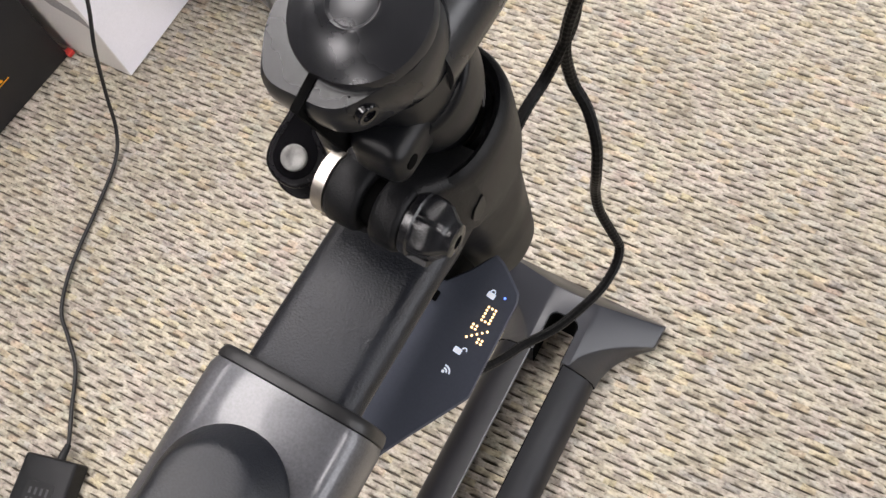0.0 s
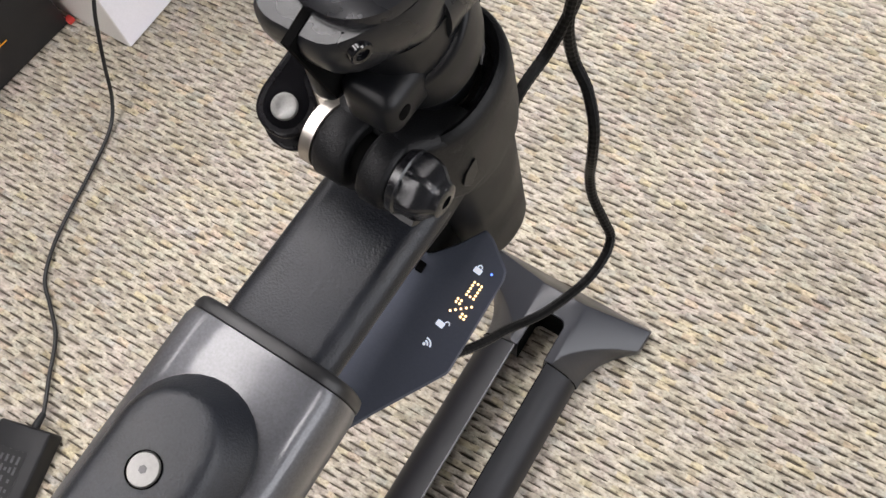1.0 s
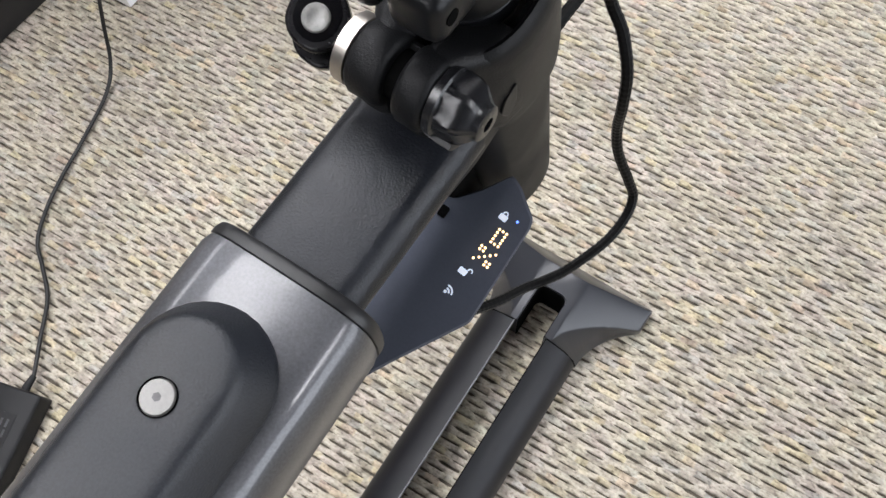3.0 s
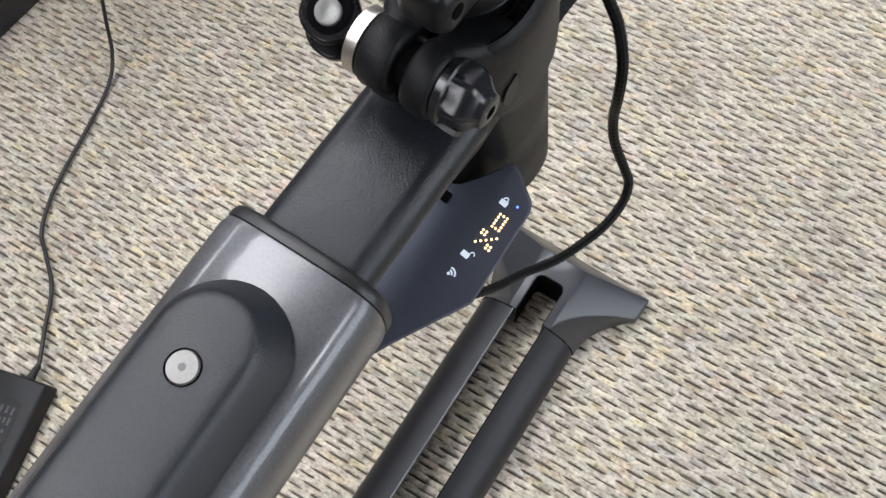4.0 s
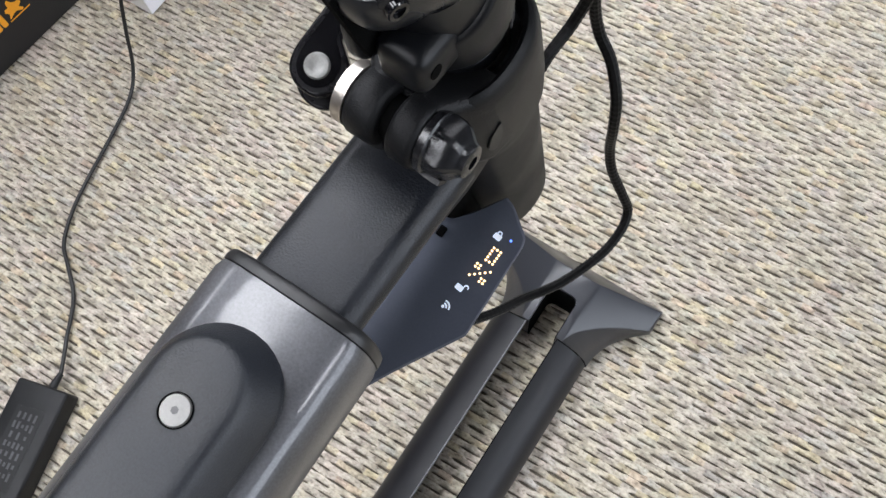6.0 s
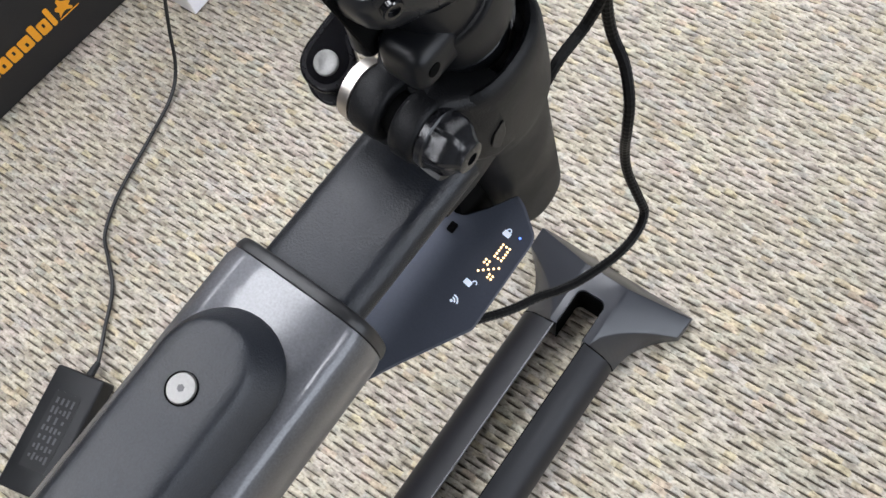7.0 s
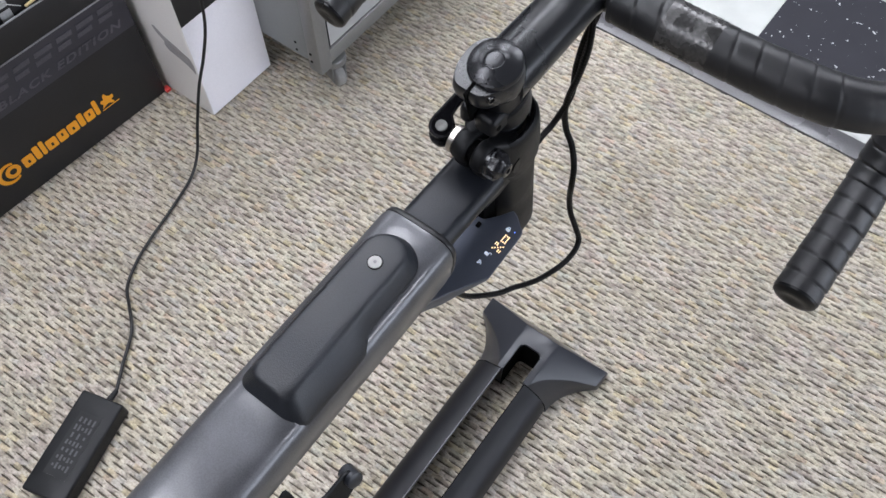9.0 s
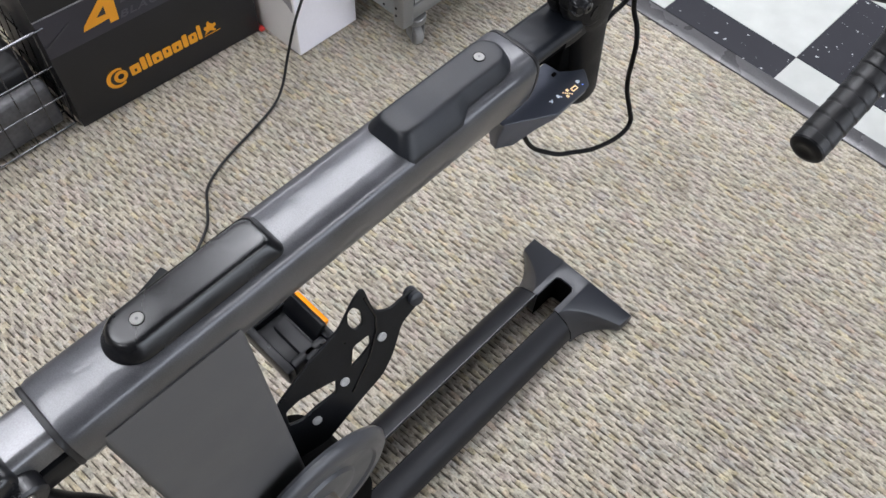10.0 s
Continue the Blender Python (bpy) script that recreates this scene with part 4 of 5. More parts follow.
# braided cords from the display unit and the head up to the stem
cord1 = [(0.002, 0.764, 0.700), (0.006, 0.766, 0.675), (0.012, 0.777, 0.652), (0.0217, 0.7945, 0.637), (0.0283, 0.8067, 0.630), (0.0348, 0.8193, 0.628), (0.0425, 0.8300, 0.628), (0.0490, 0.8410, 0.629), (0.0575, 0.8610, 0.634), (0.0600, 0.8765, 0.639), (0.0580, 0.8861, 0.645), (0.0526, 0.8865, 0.658), (0.0433, 0.8865, 0.678), (0.0392, 0.8868, 0.697), (0.0388, 0.8850, 0.719), (0.0355, 0.8885, 0.738), (0.0274, 0.8945, 0.752), (0.0185, 0.8970, 0.764), (0.0150, 0.8950, 0.786), (0.0160, 0.895, 0.806), (0.0200, 0.895, 0.830), (0.0215, 0.898, 0.856), (0.0175, 0.904, 0.882), (0.0160, 0.910, 0.896)]
part("display_cord", braid(cord1, 0.0025), "cord", BIKE, "black braided display cord")
cord2 = [(0.002, 0.836, 0.728), (0.0050, 0.852, 0.745), (0.0075, 0.872, 0.765), (0.0110, 0.8890, 0.776), (0.0165, 0.897, 0.804), (0.0150, 0.899, 0.832), (0.0160, 0.901, 0.858), (0.0190, 0.906, 0.880), (0.0175, 0.912, 0.896)]
part("head_cord", braid(cord2, 0.0025), "cord", BIKE, "black braided head cord")


def stabiliser():
    leg = part("leg_frame", merged(box(-0.062, 0.062, 0.42, 0.50, 0.030, 0.095, 0.006)), "rail", BIKE)
    for s in (-1, 1):
        sec = [(0.0225, 0.060), (0.0225, 0.0735), (0.0232, 0.0745), (0.0250, 0.0745), (0.0360, 0.0712), (0.0470, 0.0660), (0.0560, 0.0585), (0.0620, 0.0490), (0.0652, 0.0390), (0.0668, 0.0300), (0.0640, 0.0290), (0.0590, 0.0440), (0.0470, 0.0580), (0.0290, 0.0650)]
        if s < 0:
            sec = [(-a, b) for a, b in sec[::-1]]
        part("rail", loft([[(a, y, b) for a, b in sec] for y in (0.47, 0.7, 0.9440)]), "rail", leg, "dark grey plastic rail", 45)
        # the left inner edge's bright highlight is painted pale, the right edge black
        part("rail_edge", loft([[(s * 0.0224 + a, y, 0.0742 + b) for a, b in rrect(0.0016, 0.0016, 0.0006, 2)] for y in (0.47, 0.7, 0.9440)]), "rail_glint" if s < 0 else "dark", leg, "inner edge with a bright highlight painted on" if s < 0 else "black inner edge")
    return leg


LEG = stabiliser()


def front_foot():
    """T-shaped foot: flat crown with a round-ended slot, flanks that sweep out to the tips."""
    bm = bmesh.new()
    n = 18
    rails = {}
    for s in (-1, 1):
        front, back, outer, floor_front = [], [], [], []
        for i in range(n + 1):
            u = i / n
            x = 0.029 + 0.086 * u
            z = 0.0745 - 0.049 * u
            front.append(bm.verts.new((s * x, 1.033 + 0.027 * u, z)))
            back.append(bm.verts.new((s * (x - 0.002 * u), 0.9450 + 0.083 * u ** 0.62, z + 0.001 * u)))
            outer.append(bm.verts.new((s * (0.0690 + 0.0465 * u ** 2.2), 0.9450 + 0.0860 * u, 0.014 - 0.008 * u)))
            floor_front.append(bm.verts.new((s * (x + 0.001 * u), 1.0680, 0.006)))
        for i in range(n):
            for a, b in ((floor_front, front), (front, back), (back, outer)):
                bm.faces.new((a[i], a[i + 1], b[i + 1], b[i]))
        bm.faces.new((floor_front[-1], front[-1], back[-1], outer[-1]))
        rails[s] = (front, back, outer, floor_front)
    (fl, bl, ol, gl), (fr, br, orr, gr) = rails[-1], rails[1]
    bm.faces.new((fl[0], fr[0], br[0], bl[0]))
    bm.faces.new((gl[0], gr[0], fr[0], fl[0]))
    bm.faces.new((bl[0], br[0], orr[0], ol[0]))
    bm.faces.new(gl[::-1] + gr + orr[::-1] + ol)
    me = mesh_of(bm, "foot", 24)
    foot = part("front_foot", me, "foot", LEG, "grey T-shaped moulded foot")
    for s in (-1, 1):
        seam = sweep([(s * 0.0235, 0.9440, 0.0748), (s * 0.031, 0.9440, 0.0730), (s * 0.050, 0.9440, 0.0645), (s * 0.0628, 0.9440, 0.048), (s * 0.0672, 0.9440, 0.030)], 0.0009, 6)
        part("foot_seam", seam, "dark", foot)
    line = [(-0.0188, 0.9465), (-0.0188, 0.97)] + [(-0.0095 - 0.0093 * math.cos(a), 0.992 + 0.0093 * math.sin(a)) for a in (radians(15 * k) for k in range(7))]
    line += [(-a, b) for a, b in line[::-1]]
    lining = []
    for k, (a, b) in enumerate(line):
        t = (Vector(line[min(k + 1, len(line) - 1)]) - Vector(line[max(k - 1, 0)])).normalized()
        lining.append([(a + t.y * q, b - t.x * q, z) for q, z in ((-0.0006, 0.003), (0.0006, 0.003), (0.0006, 0.070), (-0.0006, 0.070))])
    part("slot_lining", loft(lining), "dark", foot, "black slot lining", 50)
    # slot through the crown
    loop = [(-0.0195, 0.930), (0.0195, 0.930)] + [(0.0195 - 0.010 + 0.010 * math.cos(a), 0.992 + 0.010 * math.sin(a)) for a in (radians(9 * k) for k in range(11))] + \
           [(-0.0195 + 0.010 - 0.010 * math.sin(a), 0.992 + 0.010 * math.cos(a)) for a in (radians(9 * k) for k in range(11))]
    cutter = new("slot_cut", loft_mesh([[(x, y, -0.02) for x, y in loop], [(x, y, 0.2) for x, y in loop]]))
    edge = foot.modifiers.new("worn_edges", "BEVEL")
    edge.width, edge.segments, edge.limit_method, edge.angle_limit = 0.0022, 2, "ANGLE", radians(30)
    mod = foot.modifiers.new("slot", "BOOLEAN")
    mod.operation, mod.object, mod.solver = "DIFFERENCE", cutter, "EXACT"
    done = bpy.data.meshes.new_from_object(foot.evaluated_get(bpy.context.evaluated_depsgraph_get()))
    foot.modifiers.clear()
    foot.data = done
    done.set_sharp_from_angle(angle=radians(28))
    bpy.data.objects.remove(cutter)


def loft_mesh(rings):
    bm = loft(rings)
    bmesh.ops.recalc_face_normals(bm, faces=bm.faces)
    me = bpy.data.meshes.new("cut")
    bm.to_mesh(me)
    bm.free()
    return me


front_foot()


def frame_and_drive():
    sec = rrect(0.060, 0.118, 0.008, 5)
    rings = []
    for z, y, g in ((0.30, 0.370, 1.0), (0.60, 0.362, 1.0), (0.70, 0.3595, 1.0), (0.778, 0.3575, 1.0)):
        rings.append([(a, y + b * g, z) for a, b in sec])
    part("frame_post", loft(rings), "post", BIKE, "broad matt grey frame upright", 40)
    body = []
    for x, g in ((-0.048, 0.9), (-0.044, 0.97), (-0.036, 1.0), (0.036, 1.0), (0.044, 0.97), (0.048, 0.9)):
        out = rounded_outline([(0.30, 0.06), (0.49, 0.06), (0.505, 0.22), (0.475, 0.36), (0.44, 0.41), (0.38, 0.42), (0.30, 0.40), (0.24, 0.26)], 0.03, 5)
        c = Vector((0.39, 0.25))
        body.append([(x, c.x + (a - c.x) * g, c.y + (b - c.y) * g) for a, b in out])
    part("drive_housing", loft(body), "dark", BIKE, "black drive housing", 40)
    hub = Vector((0.0, 0.418, 0.378))
    part("side_cover", turned([(0.046, 0.100), (0.050, 0.102), (0.056, 0.099), (0.060, 0.092), (0.061, 0.080), (0.058, 0.077), (0.056, 0.05), (0.060, 0.046), (0.062, 0.0)], hub, (1, 0, 0), 56), "cover", BIKE, "round grey drive cover")
    # far-side crank with its forked end, plugs and cut-outs
    outline = [(-0.0018, 0.0722), (0.0, 0.046), (0.003, 0.034), (0.019, 0.026), (0.038, 0.031), (0.051, 0.0337), (0.0566, 0.0192), (0.0505, 0.0123), (0.0270, 0.0005), (0.0050, -0.0330), (-0.0130, -0.0510), (-0.0430, -0.064), (-0.0750, -0.080), (-0.0980, -0.092),
               (-0.150, -0.090), (-0.150, -0.020), (-0.1182, 0.0006), (-0.0823, 0.0213), (-0.0418, 0.0383), (-0.0139, 0.0647)]
    holes = [rounded_outline([(-0.0265, 0.0540), (-0.018, 0.0575), (-0.0105, 0.0468), (-0.0140, 0.0290), (-0.0251, 0.0260), (-0.0310, 0.0395)], 0.006, 3),
             rounded_outline([(-0.0340, 0.0090), (-0.011, 0.0125), (-0.0130, -0.0024), (-0.0289, -0.0115), (-0.0440, -0.0165)], 0.004, 3),
             rounded_outline([(-0.1260, -0.020), (-0.1080, -0.0150), (-0.0884, -0.0160), (-0.0620, -0.0190), (-0.0680, -0.0365), (-0.0939, -0.0395), (-0.1134, -0.0445), (-0.1290, -0.0400)], 0.004, 3)]
    m = basis(Vector((0.003, 0.5645, 0.507)), (0.17, 1, 0), (-0.44, 0, 1))
    crank = part("crank", plate([rounded_outline(outline, 0.007, 3)] + holes, 0.002, 0.0010, m, "plastic"), "plastic", BIKE, "black cut-out crank arm")
    out = m.to_3x3() @ Vector((0, 0, 1))
    for a, b in ((0.0004, -0.0006), (-0.0557, -0.0284), (-0.0997, -0.0555)):
        part("crank_plug", turned([(0, 0.0056), (0.0012, 0.0056), (0.0017, 0.0050), (0.0018, 0)], m @ Vector((a, b, 0.0018)), out, 16), "tag_white", crank, "pale round plug")
    # raised rib along the blade and its round tip
    part("crank_rib", sweep([m @ Vector(q) for q in ((-0.004, 0.060, 0.0020), (0.001, 0.030, 0.0022), (-0.004, 0.012, 0.0022), (-0.022, -0.018, 0.0021), (-0.052, -0.048, 0.0020))], 0.0014, 8), "gloss", crank)
    part("crank_end", turned([(-0.009, 0.0085), (0.007, 0.0085), (0.008, 0.0070), (0.008, 0.0)], m @ Vector((0.0500, 0.0235, 0)), out, 18), "foot", crank)
    # flat pedal beyond it, reflector along its front edge
    ped = part("pedal", box(-0.140, -0.068, 0.489, 0.542, 0.404, 0.422, 0.004), "plastic", BIKE, "black platform pedal")
    for x0, x1, y0, y1 in ((-0.150, -0.062, 0.478, 0.490), (-0.150, -0.062, 0.540, 0.553), (-0.150, -0.136, 0.490, 0.540), (-0.076, -0.062, 0.490, 0.540), (-0.125, -0.045, 0.506, 0.526)):
        part("pedal_bar", box(x0, x1, y0, y1, 0.401, 0.4315, 0.004), "plastic", ped)
    lean = Matrix.Translation((-0.108, 0.5490, 0.4300)) @ Matrix.Rotation(radians(-35), 4, "X")
    part("reflector", moved(box(-0.028, 0.028, -0.004, 0.004, -0.013, 0.010, 0.0015), lean), "orange_reflector", ped, "orange pedal reflector")
    part("reflector_bracket", moved(box(-0.032, 0.032, -0.012, -0.003, -0.020, 0.0095, 0.003), lean), "plastic", ped)
    # near-side pedal spindle seen low down
    part("crank_axle", turned([(0.0, 0.016), (0.01, 0.016), (0.012, 0.012), (0.013, 0.0)], hub + Vector((0.06, 0, 0)), (1, 0, 0), 24), "steel", BIKE)
    # seat clamp at the rear of the slider
    z = top_z(0.23)
    sc = part("seat_clamp", box(-0.027, 0.027, 0.196, 0.252, z - 0.062, z + 0.003, 0.007, 3), "knob", BIKE, "black seat clamp")
    part("clamp_barrel", turned([(-0.034, 0.011), (-0.032, 0.013), (0.032, 0.013), (0.034, 0.011)], (0, 0.248, z - 0.026), (1, 0, 0), 24), "knob", sc)
    for dy, dz in ((0.006, -0.022), (-0.020, -0.046)):
        part("clamp_screw", turned([(0, 0.0052), (0.004, 0.0052), (0.005, 0.0044), (0.005, 0.0022), (0.003, 0.0020), (0.003, 0)], (0.0335 if dy > 0 else 0.0268, 0.242 + dy, z + dz), (1, 0, 0), 18), "steel", sc, "bright steel screw")
    part("under_block", box(-0.020, 0.020, 0.245, 0.292, z - 0.060, z - 0.036, 0.004), "plastic", BIKE)
    part("rear_strut", sweep(smooth_path([(0.018, 0.240, 0.775), (0.022, 0.252, 0.725), (0.02, 0.268, 0.66), (0.02, 0.28, 0.55)], 5), 0.011, 14), "plastic", BIKE)


frame_and_drive()

# ---- things round the bike ----
def adapter():
    ob = thing("power_adapter", (-0.490, 0.456, 0.0), "black power adapter with a thin lead, lying on carpet", "power adapter")
    m = Matrix.Translation((-0.4896, 0.4564, 0.0175)) @ Matrix.Rotation(radians(15.5), 4, "Z")
    part("case", moved(box(-0.0375, 0.0375, -0.084, 0.084, -0.0165, 0.0165, 0.004, 3), m), "brick", ob)
    part("case_label", moved(box(-0.020, 0.020, -0.052, 0.052, 0.0165, 0.0169, 0), m), "label", ob)
    rng = random.Random(5)
    for col, rows_in in ((0.040, 4), (0.027, 5), (0.014, 3), (0.002, 5), (-0.010, 4), (-0.023, 5), (-0.036, 5)):
        for k in range(rows_in):
            x = -0.016 + 0.032 * (k + 0.5) / rows_in
            run = rng.uniform(0.004, 0.0105)
            part("label_bar", moved(box(x - 0.0016, x + 0.0016, col - run / 2, col + run / 2, 0.0169, 0.0172, 0), m), "bars_grey", ob)
    lead = [(m @ Vector((0.004, 0.081, 0))), (m @ Vector((0.004, 0.101, -0.004))), (-0.526, 0.573, 0.010), (-0.545, 0.598, 0.007), (-0.576, 0.645, 0.007), (-0.614, 0.675, 0.007), (-0.646, 0.699, 0.007), (-0.670, 0.743, 0.007), (-0.686, 0.793, 0.007), (-0.700, 0.851, 0.007),
            (-0.722, 0.928, 0.008), (-0.736, 0.968, 0.030), (-0.745, 0.998, 0.085), (-0.752, 1.033, 0.150), (-0.755, 1.068, 0.205), (-0.752, 1.090, 0.270), (-0.752, 1.101, 0.364), (-0.765, 1.123, 0.500), (-0.800, 1.143, 0.548), (-0.850, 1.153, 0.530)]
    part("lead", sweep(smooth_path(lead, 8), 0.0029, 12), "cord_plain", ob, "thin black lead")
    part("strain_relief", sweep([m @ Vector((0.004, 0.080, 0)), m @ Vector((0.004, 0.091, -0.001)), m @ Vector((0.004, 0.104, -0.004))], lambda r: 0.0062 - 0.09 * r, 14), "brick", ob)


adapter()


def tyre_carton():
    """Open black display carton: orange and grey print on its long side, boxed tyres standing in it."""
    ob = thing("display_carton", (-1.085, 0.836, 0), "open black cardboard display carton with orange print, standing on carpet", "carton")
    m = Matrix.Translation((-0.9350, 0.8360, 0)) @ Matrix.Rotation(radians(-3.4), 4, "Z")
    L, H, W, T = 0.436, 0.338, 0.30, 0.005
    h = L / 2
    part("front_panel", moved(box(-T, 0, -h, h, 0.002, 0.277, 0.0008), m), "card_black", ob)
    part("front_lip", moved(merged(box(-T, 0, -h, h, 0.279, H, 0.0008)), m), "card_black", ob)
    part("lip_fold", moved(box(-T - 0.0005, 0.0012, -h, h, 0.2768, 0.2792, 0), m), "card_edge", ob)
    part("rim", moved(box(-0.0025, 0.0008, -h, h, H, H + 0.0016, 0), m), "card_edge", ob)
    part("back_panel", moved(box(-W, -W + T, -h, h, 0.002, 0.42, 0.0008), m), "card_black", ob)
    part("side_panel", moved(box(-W + T, -T, -h, -h + T, 0.002, 0.325, 0.0008), m), "card_black", ob)
    part("side_panel", moved(box(-W + T, -T, h - T, h, 0.002, 0.34, 0.0008), m), "card_black", ob)
    part("base", moved(box(-W + T, -T, -h + T, h - T, 0.002, 0.007, 0), m), "card_black", ob)
    band = part("printed_band", moved(box(0, 0.0006, -h + 0.001, h - 0.001, 0.190, 0.276, 0), m), "card_grey", ob)
    face = basis(m @ Vector((0.0009, 0, 0)), m.to_3x3() @ Vector((0, 1, 0)), (0, 0, 1))

    def ink(name, loops, mat, parent=ob, lift=0.0):
        if parent is ob:
            loops = [[(-0.141 + 0.931 * (a + 0.186), 0.076 + 0.931 * (b - 0.076)) for a, b in q] for q in loops]
        part(name, plate(loops, 0.0006, 0, face @ Matrix.Translation((0, 0, lift)), mat), mat, parent)

    # orange word mark as plain shapes: a ring, a row of slotted blocks, a small emblem
    ink("mark_ring", [[(-0.160 + 0.026 * math.cos(a), 0.076 + 0.026 * math.sin(a)) for a in (radians(55 + 250 * k / 22) for k in range(23))] +
                      [(-0.157 + 0.0195 * math.cos(a), 0.076 + 0.0195 * math.sin(a)) for a in (radians(305 - 250 * k / 22) for k in range(23))]], "orange")
    ink("mark_core", [circle(-0.152, 0.076, 0.0160, 22), circle(-0.152, 0.076, 0.0075, 16)], "orange")
    x, y0 = -0.129, 0.0615
    for w, hh, slot in ((0.024, 0.027, "down"), (0.0125, 0.035, ""), (0.0095, 0.037, ""), (0.024, 0.027, "down"), (0.021, 0.027, "side"), (0.024, 0.027, "down"), (0.0125, 0.035, ""), (0.021, 0.027, "side"), (0.0095, 0.040, "")):
        loops = [rounded_outline([(x, y0), (x, y0 + hh), (x + w, y0 + hh), (x + w, y0)], 0.0040, 3)]
        if slot:
            c = y0 + hh * (0.40 if slot == "down" else 0.60)
            loops.append(rounded_outline([(x + w * 0.40, c - 0.0045), (x + w * 0.40, c + 0.0045), (x + w * 0.62, c + 0.0045), (x + w * 0.62, c - 0.0045)], 0.0015, 2))
        ink("mark_block", loops, "orange")
        x += w + 0.0030
    ink("mark_emblem", [rounded_outline([(x + a, y0 + b) for a, b in ((0.004, 0.004), (0.009, 0.014), (0.004, 0.020), (0.007, 0.026), (0.013, 0.024), (0.014, 0.034), (0.019, 0.038), (0.022, 0.030), (0.029, 0.024), (0.035, 0.026), (0.036, 0.018), (0.028, 0.014), (0.034, 0.006), (0.030, 0.003), (0.021, 0.010), (0.014, 0.009))], 0.002, 2)], "orange")
    ink("mark_line", [[(x + 0.002, y0), (x + 0.002, y0 + 0.0018), (x + 0.044, y0 + 0.0018), (x + 0.044, y0)]], "orange")
    # large slanted orange figure and the faint grey words beside it
    ink("orange_figure", [[(-0.066 + (a + 0.092) * 0.8, 0.271 + (b - 0.258) * 0.8) for a, b in q] for q in ([(-0.186, 0.186), (-0.180, 0.200), (-0.118, 0.258), (-0.092, 0.258), (-0.098, 0.176), (-0.120, 0.176), (-0.119, 0.190)], [(-0.147, 0.206), (-0.1215, 0.229), (-0.1225, 0.205)])], "orange", band, 0.0008)
    x = -0.060
    for w in (0.032, 0.033, 0.036, 0.032, 0.036, 0.034):
        for lo, w0 in ((0.2365, w * 0.86), (0.2525, w)):
            k = (lo - 0.226) * 0.25
            ink("grey_bar", [[(x + k, lo), (x + k + 0.0020, lo + 0.0095), (x + k + w0 + 0.0008, lo + 0.0095), (x + k + w0 - 0.0012, lo)]], "bars_dim", band, 0.0008)
        x += w + 0.009
    ink("grey_bar", [[(-0.216, 0.212), (-0.215, 0.217), (-0.160, 0.248), (-0.161, 0.243)]], "bars_grey", band, 0.0008)
    cu = bpy.data.curves.new("words", "FONT")
    cu.offset = 0.0006
    cu.body, cu.size, cu.extrude, cu.space_character, cu.shear = "BLACK EDITION", 0.026, 0.0002, 1.18, 0.25
    tmp = new("words", cu)
    me = bpy.data.meshes.new_from_object(tmp.evaluated_get(bpy.context.evaluated_depsgraph_get()))
    bpy.data.objects.remove(tmp)
    bpy.data.curves.remove(cu)
    wide = max(v.co.x for v in me.vertices)
    me.transform(face @ Matrix.Translation((-0.068, 0.205, 0.0010)) @ Matrix.Diagonal((0.262 / wide, 0.82, 1, 1)))
    me.materials.append(M["bars_dim"])
    part("printed_line", me, "bars_grey", band, "grey printed words")
    part("red_tab", moved(box(-0.006, 0.008, h - 0.002, h + 0.010, 0.002, 0.010, 0.002), m), "red", ob)
    # boxed tyres standing in the carton
    for k in range(4):
        y = -h + 0.012 + k * 0.104
        b = thing("tyre_box", m @ Vector((-0.15, y + 0.048, 0.01)), "black boxed folding tyre with white print, in a carton", "tyre box", "boxed tyres in the carton")
        part("case", moved(box(-W + 0.012, -0.012, y, y + 0.094, 0.008, 0.42, 0.006, 2), m), "card_black", b)
        part("inner_roll", moved(turned([(0, 0.028), (0.004, 0.034), (0.27, 0.034), (0.274, 0.028)], (-W + 0.014, y + 0.047, 0.43), (1, 0, 0), 22), m), "tape", b)
        for j in range(4):
            part("print_block", moved(box(-0.0119, -0.0113, y + 0.020, y + 0.040, 0.300 + 0.028 * j, 0.322 + 0.028 * j, 0), m), "tag_white", b)
        tg = m @ Matrix.Translation((-0.006, y + 0.070, H + 0.004)) @ Matrix.Rotation(radians(8), 4, "X")
        part("tag", moved(box(-0.001, 0.004, -0.009, 0.009, 0, 0.003, 0.0008), tg), "tag_cream", b)
        part("tag_end", moved(box(-0.0012, 0.0042, 0.009, 0.015, 0, 0.0034, 0.0008), tg), "tag_white", b)
        part("tag_string", moved(sweep(smooth_path([(-0.004, y + 0.055, H + 0.010), (-0.010, y + 0.030, H + 0.030), (-0.012, y + 0.010, H + 0.060)], 5), 0.0008, 6), m), "tag_white", b)


tyre_carton()


